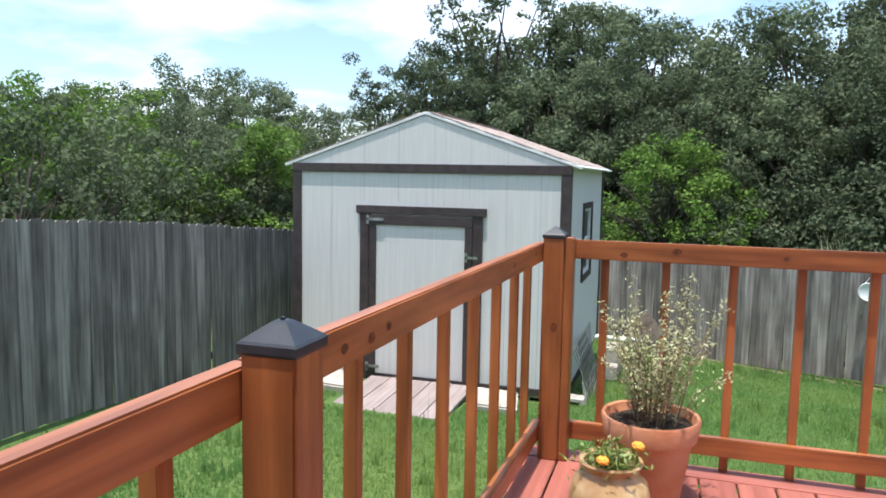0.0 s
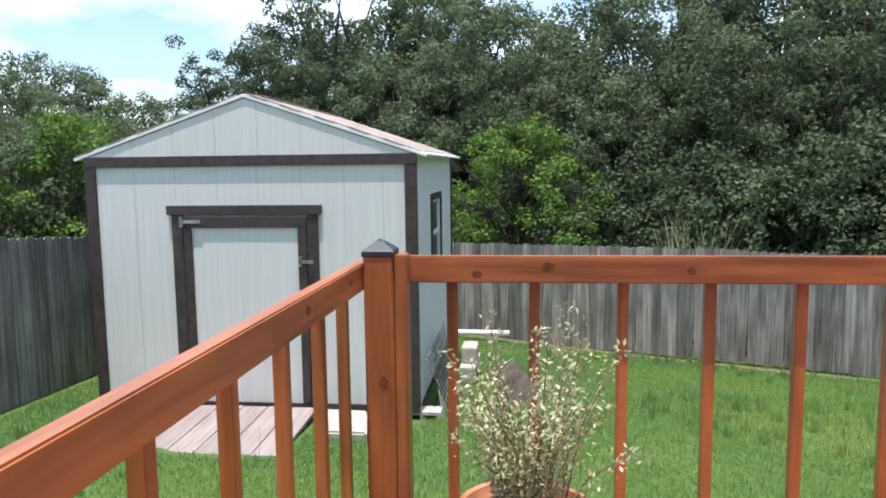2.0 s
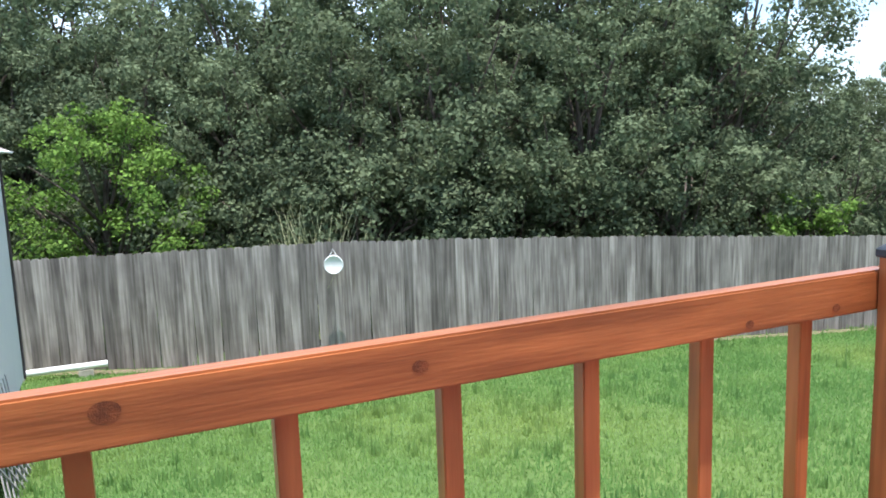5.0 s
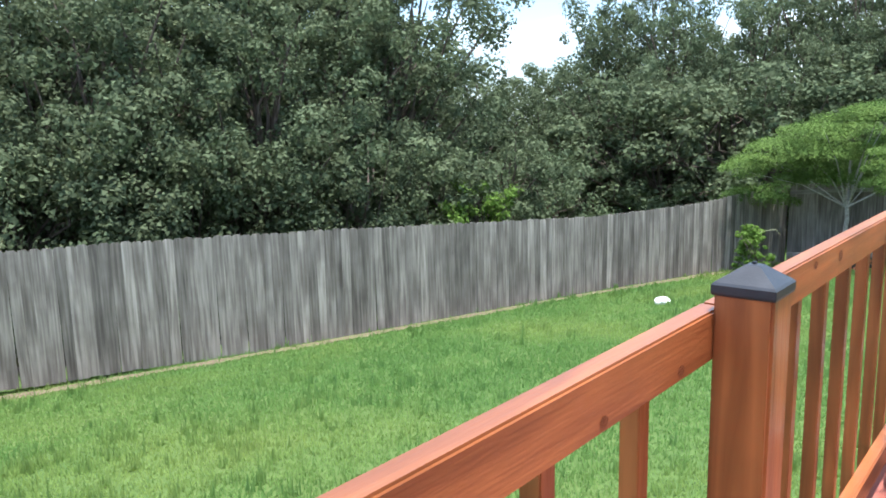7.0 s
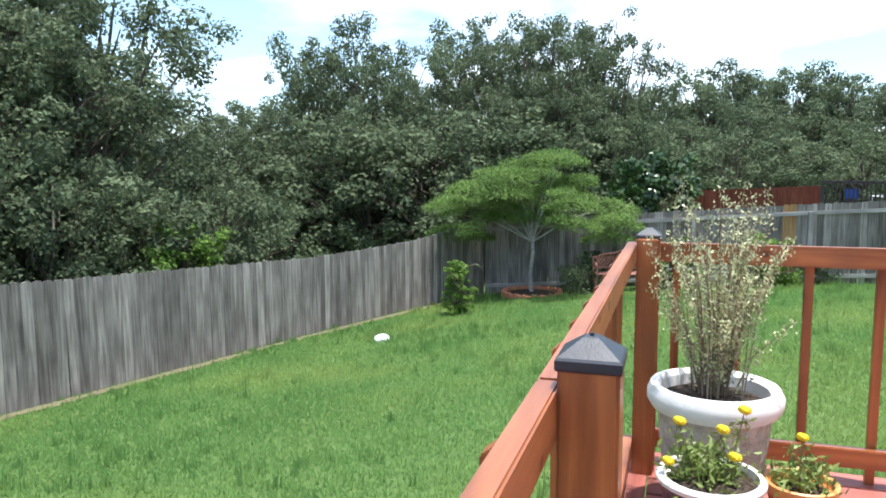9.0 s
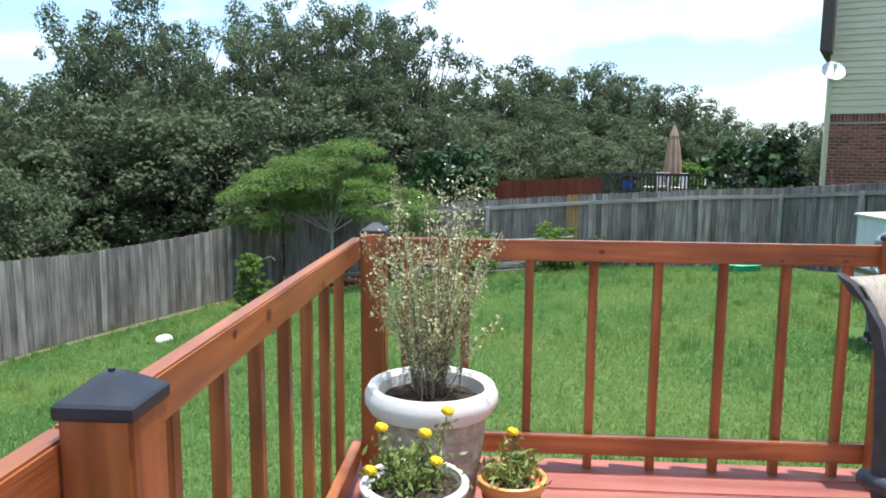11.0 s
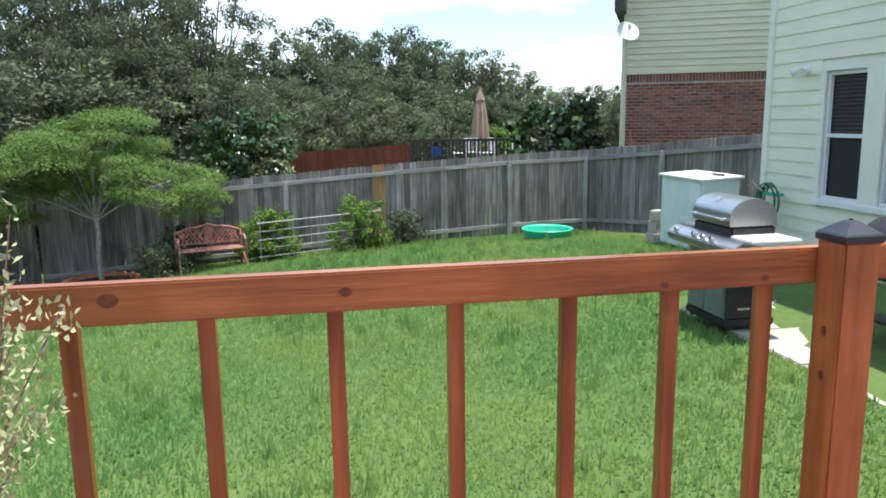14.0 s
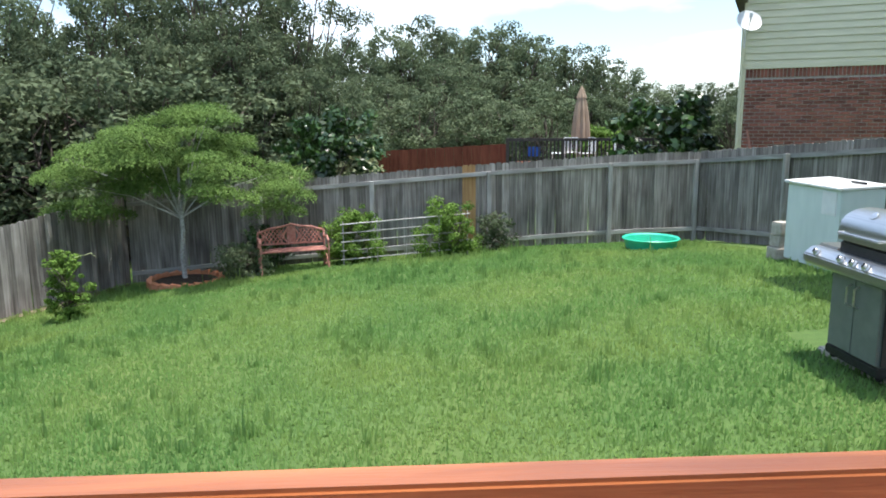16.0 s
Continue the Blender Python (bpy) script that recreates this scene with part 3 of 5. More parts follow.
# ---- shed ----
def make_shed():
    x0, x1, y0, y1, zb, ze, za = -3.55, -0.46, 4.40, 7.75, -1.05, 1.36, 1.886
    full = Matrix.Translation((-0.122, 0.127, -0.115)) @ Matrix.Diagonal((1.104, 1.104, 1.09, 1))   # from plan to true size
    xm = (x0 + x1) / 2
    shed = thing("shed", "pale grey-green wooden garden shed with dark brown trim", "shed", full)
    # walls with thickness; the window goes through the side wall
    bm = bmesh.new()
    add_box(bm, (x0, y0, zb), (-2.56, y0 + 0.08, ze))
    add_box(bm, (-1.52, y0, zb), (x1, y0 + 0.08, ze))
    add_box(bm, (-2.56, y0, 0.72), (-1.52, y0 + 0.08, ze))
    part("front_wall", bm, SHEDWALL, shed)
    for y in (y0, y1 - 0.08):
        bm = bmesh.new()
        a = [bm.verts.new((x, y, z)) for x, z in ((x0, ze), (x1, ze), (xm, za))]
        b = [bm.verts.new((x, y + 0.08, z)) for x, z in ((x0, ze), (x1, ze), (xm, za))]
        bm.faces.new(a)
        bm.faces.new(b[::-1])
        for k in range(3):
            bm.faces.new((a[k], a[(k + 1) % 3], b[(k + 1) % 3], b[k]))
        part("gable", bm, SHEDWALL, shed)
    wy0, wy1, wz0, wz1 = 5.6, 6.4, 0.08, 0.88
    bm = bmesh.new()
    add_box(bm, (x1 - 0.08, y0 + 0.08, zb), (x1, wy0, ze))
    add_box(bm, (x1 - 0.08, wy1, zb), (x1, y1, ze))
    add_box(bm, (x1 - 0.08, wy0, zb), (x1, wy1, wz0))
    add_box(bm, (x1 - 0.08, wy0, wz1), (x1, wy1, ze))
    part("side_wall", bm, SHEDWALL, shed)
    bm = bmesh.new()
    add_box(bm, (x0, y0 + 0.08, zb), (x0 + 0.08, y1, ze))
    add_box(bm, (x0 + 0.08, y1 - 0.08, zb), (x1 - 0.08, y1, ze))
    part("rear_wall", bm, SHEDWALL, shed)
    # grooves between the wall sheets
    for x in (-3.1, -2.7, -2.3, -1.9, -1.5, -1.1, -0.75):
        foot = 0.95 if -2.8 < x < -1.3 else zb + 0.08
        part("sheet_joint", add_box(bmesh.new(), (x, y0 - 0.003, foot), (x + 0.005, y0 - 0.0005, ze - 0.1)), GROOVE, shed)
        part("sheet_joint", add_box(bmesh.new(), (x, y0 - 0.003, ze + 0.008), (x + 0.005, y0 - 0.0005, za - 0.012 - abs(x - xm) * (za - ze) / (xm - x0))), GROOVE, shed)
    # trim
    def trim(a, b, name="trim_board"):
        sx, sy, sz = [abs(b[i] - a[i]) for i in range(3)]
        part(name, box_bm(sx, sy, sz, 0.004, [(a[i] + b[i]) / 2 for i in range(3)]), SHEDTRIM, shed)
    f = y0 - 0.022
    trim((x0 - 0.02, f - 0.004, ze - 0.09), (x1 + 0.02, y0, ze + 0.005))
    trim((x0 - 0.02, f, zb), (x0 + 0.085, y0, ze - 0.092))
    trim((x1 - 0.085, f, zb), (x1 + 0.022, y0, ze - 0.092))
    trim((x1, y0 + 0.002, zb), (x1 + 0.02, y0 + 0.07, ze - 0.01))
    trim((x1, y1 - 0.07, zb), (x1 + 0.02, y1, ze - 0.01))
    trim((x0 + 0.087, f, zb), (-2.74, y0, zb + 0.07))
    trim((-1.36, f, zb), (x1 - 0.087, y0, zb + 0.07))
    trim((-2.78, f - 0.02, 0.82), (-1.31, y0, 0.905), "lintel")
    trim((-2.74, f - 0.006, zb), (-2.63, y0, 0.815), "door_jamb")
    trim((-1.45, f - 0.006, zb), (-1.35, y0, 0.815), "door_jamb")
    # door
    door = part("door", box_bm(1.16, 0.035, 1.80, 0.004, (-2.04, y0 - 0.004, -0.13)), SHEDWALL, shed, "pale grey-green shed door with a dark frame")
    for a, b in (((-2.62, 0.0, 0.70), (-1.455, 0, 0.80)), ((-2.62, 0, -0.97), (-2.545, 0, 0.695)), ((-1.535, 0, -0.97), (-1.455, 0, 0.695)), ((-2.62, 0, -1.045), (-1.455, 0, -0.975))):
        part("door_frame_board", box_bm(b[0] - a[0], 0.02, b[2] - a[2], 0.003, ((a[0] + b[0]) / 2, y0 - 0.034, (a[2] + b[2]) / 2)), SHEDTRIM, door)
    for z, x, w in ((0.755, -2.62, 0.2), (0.38, -1.5, 0.14), (-0.9, -2.62, 0.16)):
        bm = box_bm(w, 0.012, 0.03, 0.003, (x + w / 2 - 0.03, y0 - 0.052, z))
        add_box(bm, (x - 0.03, y0 - 0.058, z - 0.05), (x, y0 - 0.046, z + 0.05))
        part("hinge" if x < -2 else "latch", bm, METAL, door, "galvanised metal strap")
    # roof: two decks with overhang, white rake edge, courses of shingles
    slope = math.atan2(za - ze, xm - x0)
    run = math.hypot(za - ze, xm - x0) + 0.13
    for side in (-1, 1):
        cx, cz = xm + side * run / 2 * math.cos(slope), za + 0.03 - run / 2 * math.sin(slope)
        m = pose(cx, (y0 + y1) / 2 + 0.046, cz, 0, side * math.degrees(slope), 0)
        roof = part("roof_deck", box_bm(run, y1 - y0 + 0.10, 0.02, 0.002), WHITEPAINT, shed, m=m)
        part("rake_trim", box_bm(run, 0.012, 0.026, 0.003, (0, -(y1 - y0) / 2 - 0.053, -0.008)), WHITEPAINT, roof, "white painted rake board")
        tab = mesh_of("shingle", box_bm(0.19, 0.30, 0.009, 0.001), SHINGLE)
        for i in range(10):
            for j in range(12):
                u = -run / 2 + 0.1 + i * (run - 0.12) / 10 + 0.02
                v = -(y1 - y0 + 0.10) / 2 + 0.15 + j * 0.288 - (0.0 if i % 2 else 0.01)
                part("shingle", tab, None, roof, m=pose(u, v, 0.016, 0, 2.2 * (1 if side > 0 else -1), 0))
    part("ridge_cap", box_bm(0.14, y1 - y0 - 0.3, 0.014, 0.005, (xm, (y0 + y1) / 2 + 0.15, za + 0.047)), SHINGLE, shed)
    # side window
    win = part("window", box_bm(0.006, wy1 - wy0, wz1 - wz0, 0, (x1 - 0.04, (wy0 + wy1) / 2, (wz0 + wz1) / 2)), SCREEN, shed, "small sash window with a dark surround")
    for a, b, mtl in (((wy0 - 0.06, wz0 - 0.07), (wy0, wz1 + 0.07), SHEDTRIM), ((wy1, wz0 - 0.07), (wy1 + 0.06, wz1 + 0.07), SHEDTRIM),
                      ((wy0, wz1), (wy1, wz1 + 0.07), SHEDTRIM), ((wy0, wz0 - 0.07), (wy1, wz0), SHEDTRIM)):
        part("window_trim", box_bm(0.022, b[0] - a[0], b[1] - a[1], 0.003, (x1 + 0.011, (a[0] + b[0]) / 2, (a[1] + b[1]) / 2)), mtl, win)
    for y, z, w, h in ((wy0 + 0.02, 0.48, 0.04, 0.8), (wy1 - 0.02, 0.48, 0.04, 0.8), (6.0, 0.5, 0.72, 0.04), (6.0, 0.86, 0.72, 0.03), (6.0, 0.1, 0.72, 0.03)):
        part("window_frame", box_bm(0.03, w, h, 0.003, (x1 - 0.02, y, z)), WHITEPAINT, win)
    # pierced concrete blocks under the sill
    for k in range(8):
        x = x0 + 0.2 + k * 0.39
        bm = bmesh.new()
        z1, z0 = zb - 0.003, zb - 0.21
        add_box(bm, (x, y0 + 0.02, z0), (x + 0.37, y0 + 0.2, z0 + 0.03))
        add_box(bm, (x, y0 + 0.02, z1 - 0.03), (x + 0.37, y0 + 0.2, z1))
        for q in (0, 0.17, 0.34):
            add_box(bm, (x + q, y0 + 0.02, z0 + 0.03), (x + q + 0.03, y0 + 0.2, z1 - 0.03))
        part("block", bm, CONCRETE, shed)
    for y in (5.3, 6.4, 7.5):
        part("block", box_bm(0.4, 0.2, 0.5, 0.01, (x1 - 0.25, y, zb - 0.252)), CONCRETE, shed)
    bm = add_box(bmesh.new(), (x0 + 0.1, y0 + 0.35, zb - 0.32), (x1 - 0.05, y1, zb - 0.003))
    part("floor_frame", bm, SHEDTRIM, shed)
    # ramp of five boards on a slope
    ramp = thing("ramp", "weathered grey-brown board ramp up to the shed door", "ramp")
    a, b = Vector((-2.32, 3.62, -1.215)), Vector((-2.32, 4.86, -1.21))
    board = mesh_of("ramp_board", box_bm(0.25, (b - a).length, 0.04, 0.004), RAMPWOOD)
    tilt = math.degrees(math.atan2(b.z - a.z, b.y - a.y))
    for k in range(5):
        part("ramp_board", board, None, ramp, m=pose(-2.80 + k * 0.258, (a.y + b.y) / 2 + 0.012 * (k % 2), (a.z + b.z) / 2, tilt, 0, 1.0))
    part("ramp_beam", box_bm(1.25, 0.09, 0.2, 0.004, (-2.29, 4.5, -1.335)), RAMPWOOD, ramp)
    for x, y, w in ((-3.28, 4.42, 0.55), (-1.28, 4.42, 0.48)):
        slab = thing("stepping_stone", "pale broken concrete slab beside the ramp", "slab", pose(x, y, float(ground_z(x, y)) + 0.05, 3, 2, 8), group="slabs by the ramp")
        bm = box_bm(w, 0.55, 0.14, 0.02)
        for v in bm.verts:
            v.co += Vector((0.03 * math.sin(v.co.y * 23), 0.03 * math.sin(v.co.x * 17), 0))
        part("slab", bm, CONCRETE, slab)
    # things at the side of the shed
    z = float(ground_z(-0.35, 6.1))
    pipe = thing("pipe", "white plastic pipe lying past the shed corner", "pipe")
    zp = float(ground_z(-0.3, 10.9))
    part("tube", tube_bm([(-1.3, 10.95, zp + 0.15), (0.2, 10.9, zp + 0.15)], 0.05, 14), WHITEPAINT, pipe, smooth=True)
    bm = bmesh.new()
    for x in (-1.0, -0.1):
        add_box(bm, (x - 0.1, 10.85, zp - 0.05), (x + 0.1, 11.0, zp + 0.098))
    part("support", bm, CONCRETE, pipe)
    lat = thing("trellis", "grey lattice panel leaning on the shed wall", "trellis", pose(-0.36, 5.85, z + 0.02, 0, -14, 0))
    bm = bmesh.new()
    for k in range(9):
        for sgn in (1, -1):
            q = box_bm(0.008, 0.022, 1.0, 0, (0.004 * sgn, 0, 0))
            q.transform(Matrix.Translation((0, -0.55 + k * 0.14, 0.36)) @ Matrix.Rotation(sgn * radians(38), 4, "X"))
            me = bpy.data.meshes.new("t")
            q.to_mesh(me)
            q.free()
            bm.from_mesh(me)
            bpy.data.meshes.remove(me)
    part("lattice", bm, PALEWOOD, lat)
    bl = thing("block_stack", "concrete blocks stacked at the shed side", "blocks", pose(-0.26, 7.0, z - 0.05))
    for k, (dx, dy, dz) in enumerate(((0, 0, 0.1), (0.02, 0.42, 0.1), (0.01, 0.2, 0.305))):
        part("block", box_bm(0.2, 0.4, 0.2, 0.012, (dx, dy, dz)), CONCRETE, bl)


make_shed()


# ---- trees and woods ----
def crown_points(rng, n, clumps, fill=0.85):
    """Leaf places round clumps (x, y, z, radius), denser towards each clump's skin."""
    w = np.array([c[3] ** 2 for c in clumps])
    which = rng.choice(len(clumps), n, p=w / w.sum())
    c = np.array(clumps)[which]
    d = rng.normal(size=(n, 3))
    d /= np.linalg.norm(d, axis=1)[:, None]
    r = c[:, 3] * rng.uniform(0, 1, n) ** (1 / 3) * (fill + (1 - fill) * rng.uniform(size=n))
    return c[:, :3] + d * r[:, None] * np.array([1.15, 1.15, 0.8]), d


def tree_thing(name, label, seed, height, spread, leaves, size, material, low=0.12, trunk_r=0.13, clump=0.55, category="tree", nclump=60):
    """A tree at the origin: tapered trunk, limbs, and an uneven crown of leafy boughs with gaps, each bough a cluster of smaller clumps."""
    rng = np.random.default_rng(seed)
    tree = thing(name, label, category)
    bm = bmesh.new()
    top = np.array([rng.normal() * 0.3, rng.normal() * 0.3, height * 0.78])
    trunk = [np.array([0, 0, -0.3])] + [top * f + rng.normal(size=3) * 0.08 * (f < 0.99) for f in (0.2, 0.4, 0.6, 0.8, 1.0)]
    tube_bm([tuple(p) for p in trunk], [trunk_r * k for k in (1.25, 1, 0.8, 0.62, 0.42, 0.18)], 7, bm)
    boughs, clumps, limbs = [], [], bmesh.new()
    for k in range(nclump):
        f = low + (1 - low) * (k + rng.uniform()) / nclump
        a = 2.4 * k + rng.uniform(-0.6, 0.6)
        prof = min(1.0, math.sin(math.pi * min(1, (f * 0.80 + 0.12))) ** 0.55)
        r = spread * prof * math.sqrt(rng.uniform(0.08, 1.0))
        size_k = clump * rng.uniform(0.55, 1.25)
        c = np.array([r * math.cos(a), r * math.sin(a), height * f * 0.95])
        boughs.append(c)
        for j in range(4):
            d = np.clip(rng.normal(size=3), -1.6, 1.6) * np.array([0.7, 0.7, 0.42]) * size_k
            clumps.append((*(c + d), size_k * rng.uniform(0.38, 0.72)))
    for c in boughs:
        s = trunk[min(5, 1 + int(4 * max(0, c[2] / height - 0.25)))]
        m = (s + c) / 2 + rng.normal(size=3) * 0.18
        tube_bm([tuple(s), tuple(m), tuple(c)], [trunk_r * 0.42, trunk_r * 0.26, trunk_r * 0.08], 5, limbs)
    part("trunk", bm, BARK, tree, smooth=True)
    part("branchwork", limbs, BARK, tree, smooth=True)["kind"] = "stuff"
    pos, nrm = crown_points(rng, leaves, clumps)
    part("crown", leaf_mesh("crown", pos, size, material, rng, nrm + np.array([0, 0, 0.35]), 0.5, 0.6, 3 if material is OAKLEAF else 4), None, tree)
    return tree


EYE = Vector((1.5, -0.8, 1.27))


def bearing_place(b, d):
    return EYE.x + d * math.sin(radians(b)), EYE.y + d * math.cos(radians(b))


def make_woods():
    rng = random.Random(21)
    oak = "dark green oak with a dense small-leaved crown in the woods"
    kinds = [tree_thing("oak_tree", oak, 31 + k, 6.0, 2.0 + 0.2 * k, 25000, 0.082, OAKLEAF, low=0.08, nclump=56, clump=0.55) for k in range(4)]
    lowk = [tree_thing("understory_bush", "dense green bush growing behind the fence", 51 + k, 2.4, 0.95, 6500, 0.06, OAKLEAF, low=0.02, trunk_r=0.04, clump=0.30, category="bush", nclump=34) for k in range(3)]
    far = tree_thing("oak_tree", "distant green oak above the far fences", 41, 6.0, 2.4, 13000, 0.13, OAKLEAF, low=0.02, nclump=54, clump=0.62)
    kinds.append(far)
    first = set()
    def put(kind, b, d, top, widen=1.0):
        x, y = bearing_place(b, d)
        g = float(ground_z(x, y))
        h = (top - g) / (6.0 if kind in kinds else 2.4)
        m = pose(x, y, g, 0, 0, rng.uniform(0, 360)) @ Matrix.Diagonal((h * widen * rng.uniform(0.9, 1.1), h * widen * rng.uniform(0.9, 1.1), h, 1))
        if kind not in first:
            first.add(kind)
            kind.matrix_basis = m
            tagged(kind, group="trees of the woods" if kind in kinds else "bushes behind the fence")
            return
        ob = copy_thing(kind, pose(0, 0, 0))
        ob.matrix_basis = m
    def tops(d, el):
        return EYE.z + d * math.tan(radians(el))
    fence_d = lambda b: 11.46 / (math.cos(radians(b)) + 0.3613 * math.sin(radians(b)))
    # the skyline: bearing and height of the tree tops, in degrees
    skyline = ((-70, 8), (-54, 5.4), (-49.6, 6.0), (-47, 5.4), (-44.4, 7.2), (-41.6, 8.2), (-39, 7.8), (-37.5, 6.6), (-35, 6.0), (-29.3, 5.0), (-28, 7.6), (-26, 9.8), (-22.3, 11.3),
               (-18, 13.6), (-12, 13.2), (2.6, 12.2), (12, 13.2), (30, 14.5), (46, 12.5), (50, 9.2), (52.5, 5.6), (54, 4.2), (56.5, 4.4), (58, 7.4), (60, 9.0), (63.5, 9.9), (66.2, 9.0),
               (67.6, 6.6), (69, 9.0), (71.3, 8.3), (73, 9.8), (76, 10.9), (80, 10.6), (84, 9.4), (86, 6.8), (87.6, 4.6), (89.5, 5.8), (92, 6.5), (95.3, 5.7), (97.4, 6.2), (100.3, 5.3), (104, 4.2), (107, 3.4), (108, 2.2), (126, 2.0))
    line_b, line_el = [p[0] for p in skyline], [p[1] for p in skyline]
    def crest(b):
        return float(np.interp(b, line_b, line_el))
    def row(start, stop, step, dist, under, kindset, widen=1.0, half=2.0):
        b = start
        while b < stop:
            d = dist(b)
            el = min(crest(b), crest(b - half), crest(b + half)) * rng.uniform(*under)
            put(kindset[rng.randrange(len(kindset))], b, d, tops(d, el), widen)
            b += step * rng.uniform(0.8, 1.2)
    oaks = kinds[:4]
    wall = lambda b: 1 / max(0.55, math.cos(radians(b - 20)))
    # behind the side fence, two ranks
    row(-69, -29.5, 3.4, lambda b: rng.uniform(19, 23), (1.0, 1.12), oaks, 1.0, 1.0)
    row(-66, -29, 5.0, lambda b: rng.uniform(14, 16), (0.55, 0.75), oaks)
    # the wall of woods along the far fence, near rank, middle rank and the crest behind
    row(-23.5, 44, 4.8, lambda b: fence_d(b) + rng.uniform(4.2, 5.4) * wall(b), (0.62, 0.86), oaks)
    row(-26.0, 47.5, 3.9, lambda b: fence_d(b) + rng.uniform(7.5, 9.5), (1.02, 1.16), oaks, 1.0, 1.2)
    # the low gap, then the oaks in the corner
    row(49.5, 57.5, 2.6, lambda b: rng.uniform(27, 31), (0.85, 1.0), oaks, 1.0, 3.5)
    row(60, 84.5, 2.5, lambda b: rng.uniform(25, 28), (1.02, 1.12), oaks, 0.75, 0.8)
    row(56, 86.5, 4.2, lambda b: rng.uniform(23, 24.5), (0.5, 0.68), oaks)
    # far band above the neighbours
    row(86.5, 125, 1.9, lambda b: rng.uniform(40, 46), (1.03, 1.13), [far], 0.9, 0.5)
    row(86.5, 125, 3.6, lambda b: rng.uniform(36, 39), (0.5, 0.75), [far])
    for b, d, el in ((60, 22, 3.2), (64, 21.5, 3.6), (68, 21.5, 3.2), (72, 22, 3.8), (76, 22.5, 3.4), (88, 32, 2.0), (92, 33, 1.8), (96, 33, 2.0), (100, 32, 1.8), (84, 24, 2.8), (80, 23, 3.0)):
        put(lowk[rng.randrange(3)], b, d, tops(d, el), 1.3)
    # undergrowth over the fence
    b = -20.0
    while b < 58:
        d = fence_d(b) + rng.uniform(2.9, 3.5) / max(0.55, math.cos(radians(b - 20)))
        put(lowk[rng.randrange(3)], b, d, tops(d, rng.uniform(-2.6, 1.2)), 1.0)
        b += rng.uniform(2.8, 4.2)
    for b, d, el in ((-60, 10.5, 4), (-54, 11.5, 3.6), (-48, 12.5, 3.0), (-42, 13.5, 3.6), (-36, 14.5, 3.2), (-31, 15.5, 3.0), (-27, 16, 2.6)):
        put(lowk[rng.randrange(3)], b, d, tops(d, el), 0.95)


make_woods()


def single_trees():
    t = tree_thing("hackberry_tree", "bright green leafy tree behind the fence by the shed", 71, 4.5, 2.0, 17000, 0.085, LIGHTLEAF, low=0.1, trunk_r=0.09, nclump=64, clump=0.45)
    t.matrix_basis = pose(0.35, 13.6, float(ground_z(0, 13)))
    t = tree_thing("sapling", "tall light green young tree behind the side fence", 72, 3.6, 1.5, 12000, 0.075, LIGHTLEAF, low=0.1, trunk_r=0.06, nclump=40, clump=0.4)
    t.matrix_basis = pose(-7.0, 9.0, -1.4)
    t = tree_thing("sapling", "light green young tree behind the fence", 73, 2.6, 0.9, 5200, 0.11, LIGHTLEAF, low=0.1, trunk_r=0.06, nclump=30, clump=0.36)
    t.matrix_basis = pose(-4.6, 15.2, -2.1)
    for seed, b, d, h in ((79, -52, 13.0, 3.9), (80, -56, 13.5, 4.1), (82, -38.5, 17.0, 4.1)):
        x, y = bearing_place(b, d)
        t = tree_thing("sapling", "yellowish light green young tree behind the side fence", seed, h, 1.3, 9000, 0.075, LIGHTLEAF, low=0.1, trunk_r=0.06, nclump=40, clump=0.4)
        t.matrix_basis = pose(x, y, float(ground_z(x, y)))
    t = tree_thing("sapling", "light green young tree behind the fence", 74, 2.3, 0.8, 4200, 0.10, LIGHTLEAF, low=0.05, trunk_r=0.05, nclump=26, clump=0.34, category="bush")
    t.matrix_basis = pose(12.9, 9.1, -2.2)
    t = tree_thing("magnolia", "glossy dark-leaved magnolia with scattered pale leaves behind the fence", 75, 3.3, 1.3, 9500, 0.16, DARKLEAF, low=0.1, trunk_r=0.07, nclump=52, clump=0.42)
    t.matrix_basis = pose(21.0, 0.6, -2.0)
    # pale cream leaves strewn through three clumps of the dark crown
    rng = np.random.default_rng(76)
    pos, nrm = crown_points(rng, 1500, [(0.2, -0.3, 2.3, 0.75), (-0.4, 0.4, 1.9, 0.6), (-0.3, -0.6, 2.0, 0.6)])
    part("pale_leaves", leaf_mesh("pale_leaves", pos, 0.12, PALELEAF, rng, nrm, 0.7), None, t, "scattered pale cream leaves")["kind"] = "stuff"
    t = tree_thing("fig_tree", "broad-leaved green tree beside the brick house", 77, 3.9, 1.5, 3600, 0.26, DARKLEAF, low=0.1, trunk_r=0.07, nclump=40, clump=0.42)
    t.matrix_basis = pose(23.0, -8.3, -2.0)
    t = tree_thing("fig_tree", "broad-leaved green tree beside the brick house", 78, 3.0, 1.1, 2600, 0.2, LIGHTLEAF, low=0.1, trunk_r=0.06, nclump=30, clump=0.4)
    t.matrix_basis = pose(30.5, -8.2, -2.0)


single_trees()


